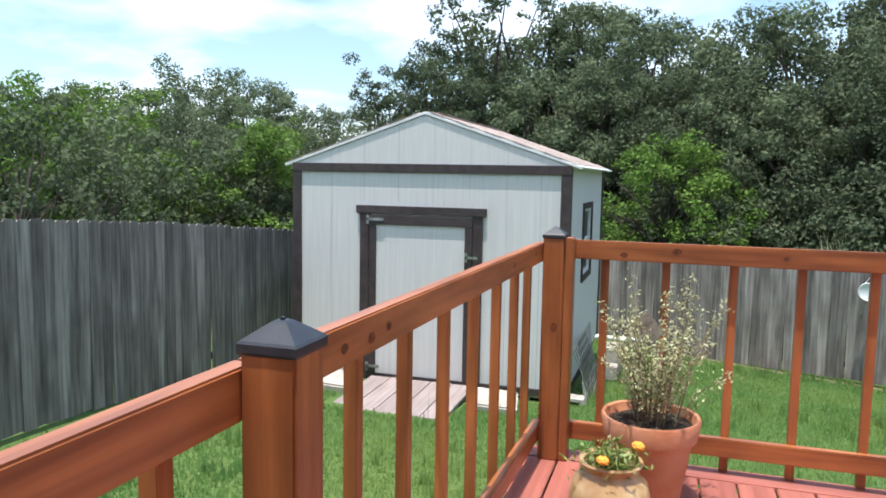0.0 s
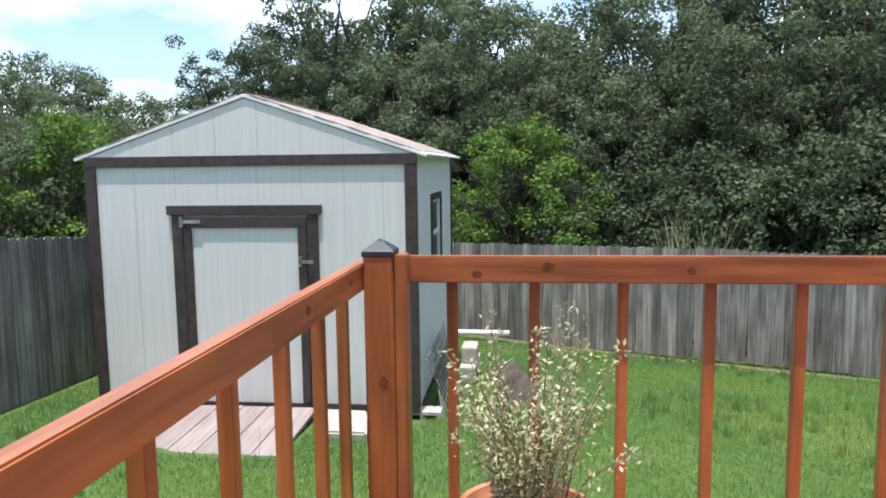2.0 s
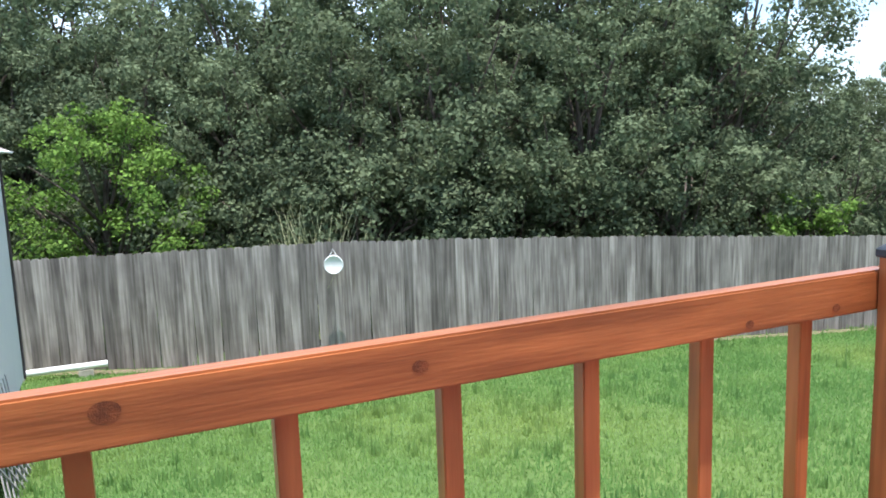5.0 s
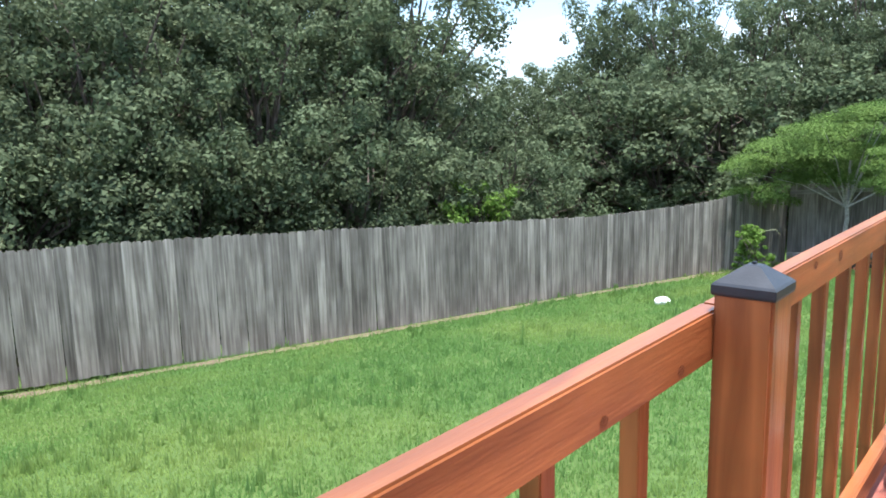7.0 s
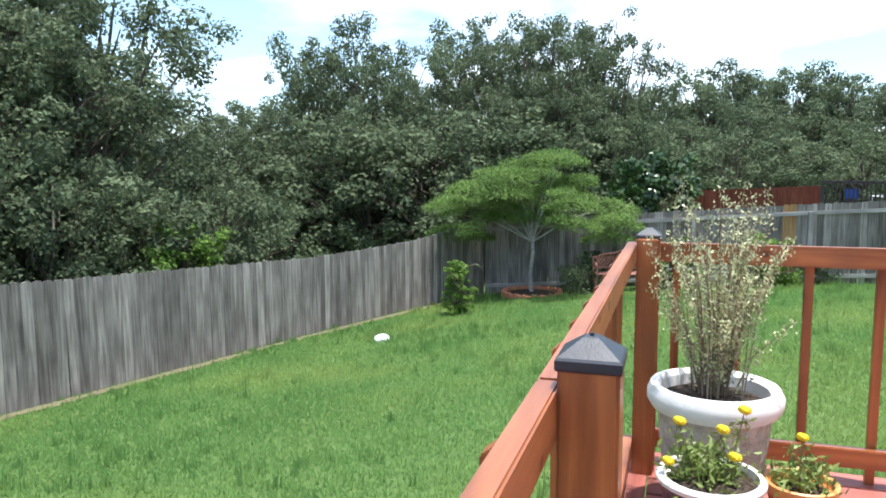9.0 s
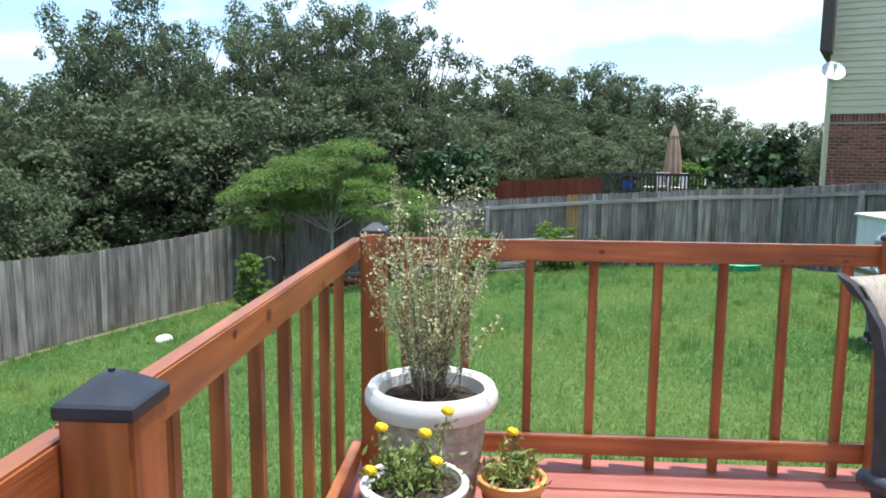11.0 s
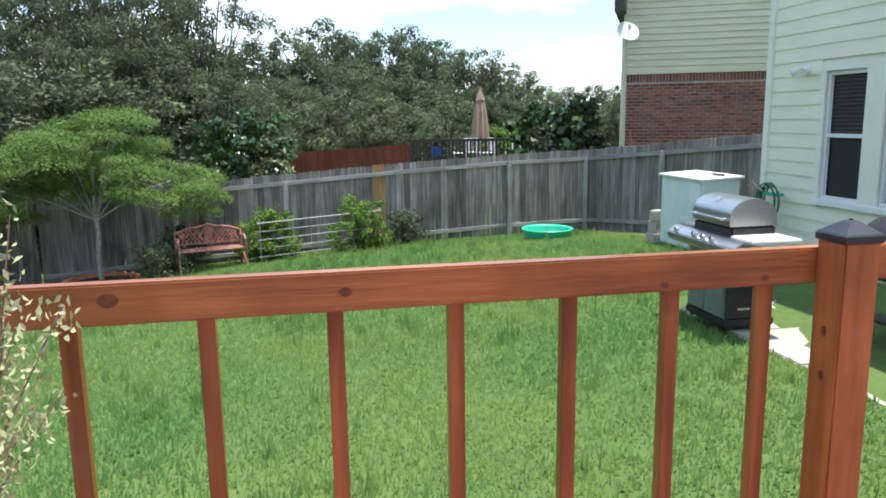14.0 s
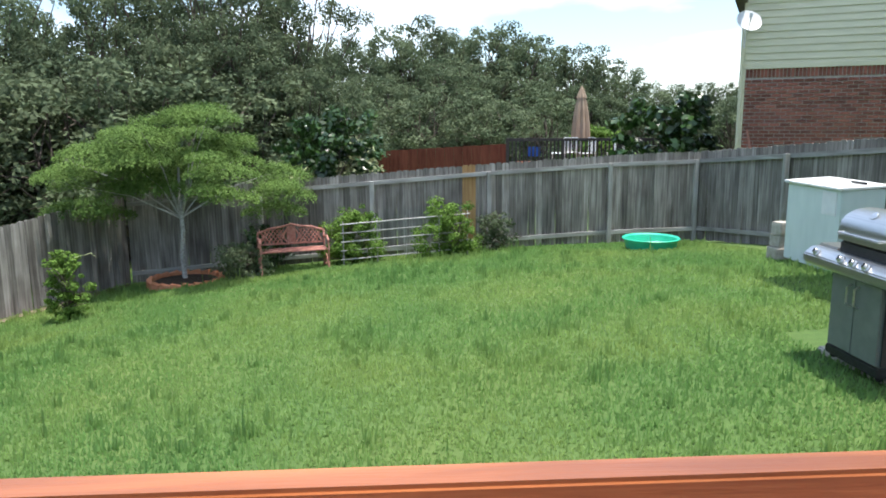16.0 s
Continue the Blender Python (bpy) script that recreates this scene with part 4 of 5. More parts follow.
def make_mimosa():
    """Umbrella-shaped tree with flat tiers of feathery sprays."""
    x, y = 17.35, 3.1
    g = float(ground_z(x, y))
    rng = np.random.default_rng(81)
    tree = thing("mimosa_tree", "small mimosa tree with feathery light green tiers over the corner", "tree", pose(x, y, g))
    bm = tube_bm([(0, 0, -0.2), (0.03, 0.05, 0.5), (-0.05, -0.02, 1.0), (0.02, 0.03, 1.5), (0, 0, 2.2)], [0.055, 0.045, 0.042, 0.035, 0.02], 9)
    tiers = []
    for k in range(64):
        u = rng.uniform(0, 1)
        a, r = rng.uniform(0, 2 * math.pi), 2.25 * math.sin(math.pi * (0.24 + 0.68 * u)) * math.sqrt(rng.uniform(0.05, 1))
        hgt = 1.72 + 1.5 * u + 0.3 * math.sin(2 * a + 1) * r / 2 + rng.uniform(-0.28, 0.28)
        c = np.array([r * math.cos(a) * 0.9, r * math.sin(a), hgt])
        tiers.append((*c, rng.uniform(0.26, 0.56)))
        if k % 5 == 0:
            tube_bm([(0.0, 0.01, 1.25), (c[0] * 0.45, c[1] * 0.45, (1.45 + hgt) / 2), tuple(c)], [0.02, 0.012, 0.004], 5, bm)
    part("trunk", bm, PALEWOOD, tree, "pale grey slender trunk", smooth=True)
    n = 95000
    w = np.array([c[3] ** 2 for c in tiers])
    which = rng.choice(len(tiers), n, p=w / w.sum())
    c = np.array(tiers)[which]
    a, r = rng.uniform(0, 2 * math.pi, n), np.sqrt(rng.uniform(size=n)) * c[:, 3] * 1.25
    frond = np.round(a * 3.2) / 3.2 + rng.normal(size=n) * 0.07
    pos = np.stack([c[:, 0] + r * np.cos(frond), c[:, 1] + r * np.sin(frond), c[:, 2] - 0.5 * r ** 2 + rng.normal(size=n) * 0.045], -1)
    part("crown", leaf_mesh("crown", pos, 0.055, FERNLEAF, rng, np.tile([0, 0, 1.1], (n, 1)) + np.stack([np.cos(frond), np.sin(frond), 0 * r], -1) * 0.6 * (r / 0.5)[:, None], 0.6, 0.34), None, tree)
    ring = thing("tree_ring", "ring of red edging bricks round the young tree", "edging", pose(x, y, g))
    brick = mesh_of("edging_brick", box_bm(0.2, 0.09, 0.16, 0.01), TERRACOTTA)
    for k in range(20):
        q = 2 * math.pi * k / 20
        part("edging_brick", brick, None, ring, m=pose(0.66 * math.cos(q), 0.66 * math.sin(q), 0.04, 0, 12, math.degrees(q) + 90))
    bm = lathe_bm([(0.62, -0.05), (0.6, 0.05), (0.3, 0.09), (0.05, 0.1)], 24)
    part("mulch", bm, SOIL, ring)


make_mimosa()


def leafy_bush(name, label, x, y, h, r, leaves, size, material, seed):
    t = tree_thing(name, label, seed, h, r, leaves, size, material, low=0.05, trunk_r=0.02, clump=r * 0.55, category="bush", nclump=26)
    t.matrix_basis = pose(x, y, float(ground_z(x, y)))
    return t


def yard_plants():
    leafy_bush("hedge_bush", "clipped green bush in front of the fence", 17.85, -0.1, 1.1, 0.46, 9000, 0.052, LIGHTLEAF, 91)
    leafy_bush("hedge_bush", "clipped green bush in front of the fence", 17.75, -1.92, 1.02, 0.46, 9000, 0.052, LIGHTLEAF, 92)
    leafy_bush("small_bush", "dark low bush beside the bench", 18.2, 1.75, 0.9, 0.4, 1800, 0.08, DARKLEAF, 93)
    leafy_bush("small_bush", "thin shrub at the end of the low fence", 18.0, -2.9, 0.75, 0.3, 1100, 0.07, OAKLEAF, 94)
    leafy_bush("small_bush", "low green shrub under the mimosa", 17.2, 2.0, 0.6, 0.42, 2600, 0.055, OAKLEAF, 95)
    weed = leafy_bush("tall_weed", "tall green weed with a seed stalk by the fence", 14.6, 4.1, 1.1, 0.24, 5200, 0.05, LIGHTLEAF, 98)
    bm = tube_bm([(0, 0, 0.3), (0.1, -0.15, 0.95), (0.12, -0.4, 1.02), (0.1, -0.5, 0.93)], [0.006, 0.005, 0.006, 0.002], 5)
    part("seed_stalk", bm, PALELEAF, weed)
    rock = thing("rock", "white rock lying in the grass by the fence", "rock", pose(11.9, 4.55, float(ground_z(11.9, 4.55)) + 0.03))
    bm = bmesh.new()
    bmesh.ops.create_icosphere(bm, subdivisions=3, radius=0.13)
    for v in bm.verts:
        v.co = Vector((v.co.x * 1.2, v.co.y, v.co.z * 0.7)) * (1 + 0.25 * noise.noise(v.co * 9))
    part("stone", bm, WHITEPAINT, rock)
    # tall pale grass behind the fence
    rng = np.random.default_rng(97)
    bm = bmesh.new()
    for k in range(90):
        a, l = rng.uniform(0, 2 * math.pi), rng.uniform(1.6, 2.6)
        d = np.array([math.cos(a), math.sin(a)]) * rng.uniform(0.15, 0.5)
        s = rng.normal(size=2) * 0.25
        tube_bm([(s[0], s[1], 0), (s[0] + d[0] * 0.5, s[1] + d[1] * 0.5, l * 0.6), (s[0] + d[0] * 1.6, s[1] + d[1] * 1.6, l)], [0.008, 0.007, 0.003], 3, bm)
    me = mesh_of("tall_grass", bm, PALELEAF)
    ob = new("tall_grass", me)
    ob.matrix_basis = pose(3.6, 11.4, -2.2)
    tagged(ob, "clump of tall pale grass behind the fence", "grass", kind="stuff")


yard_plants()


# ---- the house with its window, and the neighbour's ----
def make_house():
    x0, x1, y, zb, zt, ex = -6.0, 11.7, -7.05, -0.95, 5.4, 0.178
    house = thing("house", "two-storey house wall of cream lap siding", "house", kind="structure")
    wins = [(9.89, 10.55), (8.94, 9.60)]
    wz0, wz1 = 0.23, 1.75
    core = bmesh.new()
    xs = [x0, 8.94, 9.60, 9.89, 10.55, x1]
    for a, b in zip(xs, xs[1:]):
        if (a, b) in ((8.94, 9.60), (9.89, 10.55)):
            add_box(core, (a, y - 0.2, zb), (b, y - 0.02, wz0))
            add_box(core, (a, y - 0.2, wz1), (b, y - 0.02, zt))
        else:
            add_box(core, (a, y - 0.2, zb), (b, y - 0.02, zt))
    add_box(core, (x1 - 0.2, y - 8, zb), (x1, y - 0.2, zt))
    add_box(core, (x0, y - 8, zb), (x0 + 0.2, y - 0.2, zt))
    part("wall", core, SIDING, house)
    meshes = {}
    def plank(a, b, z):
        key = round(b - a, 3)
        if key not in meshes:
            bm = box_bm(b - a, 0.014, ex + 0.03, 0.002)
            meshes[key] = mesh_of("siding_board", bm, SIDING)
        part("siding_board", meshes[key], None, house, m=pose((a + b) / 2, y - 0.008, z + ex / 2, 4.2, 0, 0))
    z = zb + 0.2
    while z < zt:
        spans = [(x0, x1 - 0.1)]
        if wz0 - 0.2 < z + 0.02 and z < wz1 + 0.02:
            spans = [(x0, 8.84), (10.65, x1 - 0.1)]
        for a, b in spans:
            plank(a, b, z)
        z += ex
    part("corner_trim", box_bm(0.11, 0.04, zt - zb, 0.004, (x1 - 0.045, y + 0.012, (zt + zb) / 2)), TRIMPAINT, house)
    part("corner_trim", box_bm(0.04, 0.11, zt - zb, 0.004, (x1 + 0.02, y - 0.06, (zt + zb) / 2)), TRIMPAINT, house)
    part("foundation", box_bm(x1 - x0, 0.06, 0.35, 0.004, ((x0 + x1) / 2, y + 0.002, zb + 0.02)), CONCRETE, house)
    part("roof", box_bm(x1 - x0 + 0.8, 9.0, 0.18, 0.01, ((x0 + x1) / 2, y - 3.9, zt + 0.12)), SHINGLE, house)
    for i, (a, b) in enumerate(wins):
        w = part("window", box_bm(b - a, 0.008, wz1 - wz0, 0, ((a + b) / 2, y - 0.09, (wz0 + wz1) / 2)), SCREEN, house, "double-hung window with dark screens and white frame")
        for cx, cz, sx, sz in ((a + 0.02, 0.99, 0.04, 1.52), (b - 0.02, 0.99, 0.04, 1.52), ((a + b) / 2, wz0 + 0.02, b - a - 0.08, 0.04), ((a + b) / 2, wz1 - 0.02, b - a - 0.08, 0.04), ((a + b) / 2, 1.0, b - a - 0.08, 0.045)):
            part("window_frame", box_bm(sx, 0.05, sz, 0.003, (cx, y - 0.045, cz)), WHITEPAINT, w)
        slat = mesh_of("blind_slat", box_bm(b - a - 0.1, 0.02, 0.004, 0), BLIND)
        for k in range(15):
            part("blind_slat", slat, None, w, m=pose((a + b) / 2, y - 0.075, 1.04 + k * 0.046, 35, 0, 0))
    for a, b, c, d in ((8.84, 8.94, 0.13, 1.86), (9.60, 9.89, 0.13, 1.86), (10.55, 10.65, 0.13, 1.86)):
        part("window_trim", box_bm(b - a - 0.002, 0.03, d - c, 0.003, ((a + b) / 2, y + 0.006, (c + d) / 2)), TRIMPAINT, house)
    part("window_trim", box_bm(1.81, 0.03, 0.1, 0.003, (9.745, y + 0.009, 1.81)), TRIMPAINT, house)
    part("window_sill", box_bm(1.81, 0.05, 0.07, 0.004, (9.745, y + 0.018, 0.19)), WHITEPAINT, house)
    lamp = thing("flood_lamp", "white twin flood lamp on the siding", "lamp", pose(10.9, y + 0.01, 1.8))
    part("base", lathe_bm([(0.05, 0), (0.05, 0.02), (0.03, 0.035)], 20), WHITEPAINT, lamp, m=pose(0, 0, 0, -90, 0, 0))
    for sgn in (-1, 1):
        bm = tube_bm([(0, 0.03, 0), (sgn * 0.07, 0.07, 0.0)], 0.012, 8)
        part("arm", bm, WHITEPAINT, lamp)
        part("lamp_head", lathe_bm([(0.02, 0), (0.035, 0.03), (0.055, 0.1), (0.05, 0.105)], 20), WHITEPAINT, lamp, m=pose(sgn * 0.07, 0.07, 0.01, -115, 0, sgn * -25), smooth=True)


make_house()


def make_neighbour():
    """Brick below, siding above; its wall faces the yard."""
    c = Vector((20.6, -9.0, 0))
    yaw = -117.0
    L, zb, zbrick, zt = 11.0, -1.9, 2.33, 7.0
    house = thing("neighbour_house", "neighbouring house of red brick below tan siding", "house", pose(c.x, c.y, 0, 0, 0, yaw), kind="structure")
    # local x runs along the wall, local -y looks to the yard
    part("wall", add_box(bmesh.new(), (0.02, 0.02, zb), (L, 6.0, zt)), MORTAR, house)
    v, f = [], []
    def brick(x, z, w, h):
        n = len(v)
        t = 0.006
        for yy, q in ((0.0, t), (0.03, 0)):
            v.extend([(x + q * 0.3, yy, z + q * 0.3), (x + w - q * 0.3, yy, z + q * 0.3), (x + w - q * 0.3, yy, z + h - q * 0.3), (x + q * 0.3, yy, z + h - q * 0.3)])
        f.extend([(n, n + 1, n + 2, n + 3), (n, n + 4, n + 5, n + 1), (n + 1, n + 5, n + 6, n + 2), (n + 2, n + 6, n + 7, n + 3), (n + 3, n + 7, n + 4, n)])
    k, z = 0, zb
    while z < zbrick - 0.29:
        x = 0.0 if k % 2 else -0.11
        while x < 8.5:
            a = max(0.0, x)
            brick(a, z, x + 0.203 - a, 0.064)
            x += 0.22
        z += 0.083
        k += 1
    x = 0.0
    while x < 8.5:
        brick(x, zbrick - 0.215, 0.062, 0.205)
        x += 0.08
    me = bpy.data.meshes.new("brickwork")
    me.from_pydata(v, [], f)
    me.materials.append(BRICK)
    ob = part("brickwork", me, None, house, "red brick courses with pale mortar")
    ob["kind"] = "stuff"
    lap = mesh_of("siding_board", box_bm(L, 0.016, 0.172, 0.002), NSIDING)
    z = zbrick + 0.02
    while z < zt:
        part("siding_board", lap, None, house, m=pose(L / 2, -0.004, z + 0.08, -9, 0, 0))
        z += 0.158
    part("corner_trim", box_bm(0.1, 0.03, zt - zb, 0.004, (0.02, -0.02, (zt + zb) / 2)), NSIDING, house)
    part("band_trim", box_bm(L, 0.04, 0.1, 0.004, (L / 2, -0.015, zbrick + 0.03)), NSIDING, house)
    part("fascia", box_bm(0.26, 4.0, 3.2, 0.01, (-0.1, 1.2, 5.4)), BRONZE, house, "dark brown roof edge")
    part("downspout", tube_bm([(-0.02, -0.06, 3.4), (-0.03, -0.06, zb)], 0.04, 8), NSIDING, house)
    part("leaning_board", box_bm(0.05, 0.05, 1.6, 0.004), REDRUST, house, m=pose(0.35, -0.2, 0.15, 0, -12, 0))
    dish = thing("satellite_dish", "white satellite dish on the neighbouring house corner", "satellite dish", pose(20.25, -8.85, 3.3, 0, 0, yaw))
    bm = lathe_bm([(0.03, 0.0), (0.13, 0.01), (0.23, 0.04), (0.28, 0.066), (0.275, 0.076), (0.02, 0.02)], 36)
    part("reflector", bm, SKYGLASS, dish, m=pose(0.05, -0.15, 0, 58, 0, 25), smooth=True)
    part("mast", tube_bm([(0.0, -0.05, -0.55), (0.0, -0.08, -0.05), (0.05, -0.14, 0.0)], 0.022, 8), METAL, dish)
    part("feed_arm", tube_bm([(0.05, -0.2, -0.25), (0.12, -0.55, 0.05)], 0.012, 6), METAL, dish)
    part("receiver", box_bm(0.07, 0.1, 0.1, 0.01, (0.12, -0.57, 0.1)), SKYGLASS, dish)


make_neighbour()


def make_neighbour_yard():
    fence = thing("red_fence", "dark red board fence behind the yard", "fence", kind="structure")
    board = mesh_of("board", box_bm(0.29, 0.02, 1.9, 0.003), REDFENCE)
    for k in range(22):
        f = (k - 6) / 15
        part("board", board, None, fence, m=pose(27.6 - 0.3 * f, 0.1 - 4.4 * f, -0.75 + 0.22 * f, 0, 0, 90 - 3))
    rail = thing("neighbour_railing", "dark brown deck railing beyond the fence", "railing", pose(26.3, -4.25, 0.14, 0, 0, -103))
    L = 5.2
    part("top_rail", box_bm(L, 0.12, 0.09, 0.004, (L / 2, 0, 0.44)), SHEDTRIM, rail)
    part("bottom_rail", box_bm(L, 0.05, 0.05, 0.004, (L / 2, 0, -0.35)), SHEDTRIM, rail)
    bal = mesh_of("baluster", box_bm(0.05, 0.04, 0.76, 0.002), SHEDTRIM)
    for k in range(44):
        part("baluster", bal, None, rail, m=pose(0.08 + k * 0.118, 0, 0.03))
    for k in range(4):
        part("post", box_bm(0.1, 0.1, 2.4, 0.005, (0.05 + k * 1.7, 0, -0.75)), SHEDTRIM, rail)
    part("deck_floor", box_bm(L, 4.0, 0.1, 0.004, (L / 2, 2.1, -0.5)), REDFENCE, rail)
    for k in range(6):
        part("pier", box_bm(0.1, 0.1, 1.6, 0.004, (0.1 + (k % 3) * 2.1, 0.4 + 3.4 * (k // 3), -1.35)), REDFENCE, rail)
    chair = thing("patio_chair", "white metal patio chair on the far deck", "chair", group="chairs on the far deck")
    part("seat", box_bm(0.44, 0.44, 0.03, 0.008, (0, 0, 0.43)), WHITEPAINT, chair)
    for k in range(5):
        part("back_slat", box_bm(0.05, 0.02, 0.42, 0.004, (-0.18 + k * 0.09, 0.2, 0.68)), WHITEPAINT, chair)
    part("back_frame", box_bm(0.46, 0.03, 0.05, 0.008, (0, 0.2, 0.9)), WHITEPAINT, chair)
    for sx in (-1, 1):
        for sy in (-1, 1):
            part("leg", tube_bm([(sx * 0.19, sy * 0.19, 0.42), (sx * 0.21, sy * 0.21, 0)], 0.014, 6), WHITEPAINT, chair)
    spots = [(26.9, -6.0, 160), (26.7, -6.9, 200), (27.4, -6.5, 90), (26.9, -7.9, 220)]
    chair.matrix_basis = pose(*spots[0][:2], -0.31, 0, 0, spots[0][2])
    for x, y, a in spots[1:]:
        copy_thing(chair, pose(x, y, -0.31, 0, 0, a))
    cloth = thing("towel", "blue cloth hanging on the far railing", "cloth", pose(26.15, -5.1, 0.16, 0, 0, -103))
    part("cloth", box_bm(0.4, 0.03, 0.3, 0.012, (0, -0.03, 0.06)), BLUECLOTH, cloth)
    umb = thing("patio_umbrella", "closed tan patio umbrella beyond the fence", "umbrella", pose(28.8, -7.2, -0.31))
    part("pole", tube_bm([(0, 0, -0.05), (0, 0, 2.6)], 0.025, 10), METAL, umb)
    bm = bmesh.new()
    n = 32
    rings = []
    for r, z in ((0.30, 0.82), (0.27, 1.3), (0.21, 1.8), (0.12, 2.28), (0.1, 2.3), (0.16, 2.22), (0.07, 2.5), (0.015, 2.62)):
        rings.append([bm.verts.new((r * (1 + 0.16 * math.cos(8 * 2 * math.pi * k / n)) * math.cos(2 * math.pi * k / n), r * (1 + 0.16 * math.cos(8 * 2 * math.pi * k / n)) * math.sin(2 * math.pi * k / n), z)) for k in range(n)])
    for a, b in zip(rings, rings[1:]):
        for k in range(n):
            bm.faces.new((a[k], a[(k + 1) % n], b[(k + 1) % n], b[k]))
    part("canopy", bm, CANVAS, umb, "folded tan canopy with a scalloped vent")
    part("base", lathe_bm([(0.25, -0.05), (0.25, 0.02), (0.05, 0.08), (0.04, 0.25)], 24), CONCRETE, umb)


make_neighbour_yard()


# ---- pots and plants on the deck ----
def shrub_in(pot, seed, stems, height, spread, z0, leaves_each, size=0.024):
    """Upright arching stems set closely with small pale leaves."""
    rng = np.random.default_rng(seed)
    bm, pos = bmesh.new(), []
    for k in range(stems):
        a, r = rng.uniform(0, 2 * math.pi), abs(rng.normal()) * 0.05
        lean = spread * rng.uniform(0.1, 1.0) ** 0.8
        h = height * rng.uniform(0.5, 1.0) * (1.0 if lean < spread * 0.7 else 0.8)
        base = np.array([r * math.cos(a), r * math.sin(a), z0])
        tip = base + np.array([lean * math.cos(a), lean * math.sin(a), h])
        mid = base + np.array([lean * 0.35 * math.cos(a + 0.3), lean * 0.35 * math.sin(a + 0.3), h * 0.55])
        tube_bm([tuple(base), tuple(mid), tuple(tip)], [0.0035, 0.0026, 0.001], 4, bm)
        f = rng.uniform(0.18, 1.0, leaves_each)[:, None]
        line = (1 - f) ** 2 * base + 2 * f * (1 - f) * mid + f ** 2 * tip
        pos.append(line + rng.normal(size=(leaves_each, 3)) * 0.013)
    part("twig_mass", bm, STEM, pot, "thin brown stems")["kind"] = "stuff"
    pos = np.concatenate(pos)
    part("foliage", leaf_mesh("foliage", pos, size, PALELEAF, rng, np.tile([0, 0, 0.6], (len(pos), 1)), 1.0, 0.45), None, pot, "small cream and green leaves")


def soil_in(pot, r, z):
    bm = lathe_bm([(r, z - 0.03), (r, z), (r * 0.5, z + 0.012), (0.01, z + 0.016)], 28)
    rng = random.Random(int(r * 999))
    for v in bm.verts:
        v.co.z += rng.uniform(-0.006, 0.006)
    part("soil", bm, SOIL, pot)


def marigold_in(pot, seed, z0, spread, height, blooms, material=None):
    """Upright leafy stems, each with its bloom, over a thin base of leaves."""
    rng = np.random.default_rng(seed)
    n = 200
    pos = [rng.normal(size=(n, 3)) * np.array([spread * 0.36, spread * 0.36, height * 0.15]) + np.array([0, 0, z0 + height * 0.26])]
    bm = bmesh.new()
    tips = [(x, y, z) for x, y, z in blooms]
    for k in range(5):
        a, r = rng.uniform(0, 6.28), spread * rng.uniform(0.3, 0.7)
        tips.append((r * math.cos(a), r * math.sin(a), z0 + height * rng.uniform(0.5, 0.85)))
    for x, y, z in tips:
        base, tip = np.array([x * 0.45, y * 0.45, z0]), np.array([x, y, z])
        tube_bm([tuple(base), tuple((base + tip) / 2 + rng.normal(size=3) * 0.006), tuple(tip)], [0.003, 0.0025, 0.002], 4, bm)
        f = rng.uniform(0.15, 0.92, 46)[:, None]
        pos.append(base + (tip - base) * f + rng.normal(size=(46, 3)) * np.array([0.02, 0.02, 0.01]))
    pos = np.concatenate(pos)
    pos[:, 2] = np.maximum(pos[:, 2], z0 + 0.004)
    part("foliage", leaf_mesh("foliage", pos, 0.034, FLOWERLEAF, rng, np.tile([0, 0, 0.5], (len(pos), 1)), 1.0, 0.32), None, pot, "fine green leaves")
    part("stem", bm, STEM, pot)
    for x, y, z in blooms:
        b = bmesh.new()
        bmesh.ops.create_icosphere(b, subdivisions=3, radius=0.021)
        for v in b.verts:
            v.co *= 1 + 0.22 * noise.noise(v.co * 160)
            v.co.z = v.co.z * 0.62 + 0.008
        part("flower", b, material or YELLOW, pot, "yellow pompom bloom" if material is None else "orange bloom", m=pose(x, y, z, 12, 8, 0))


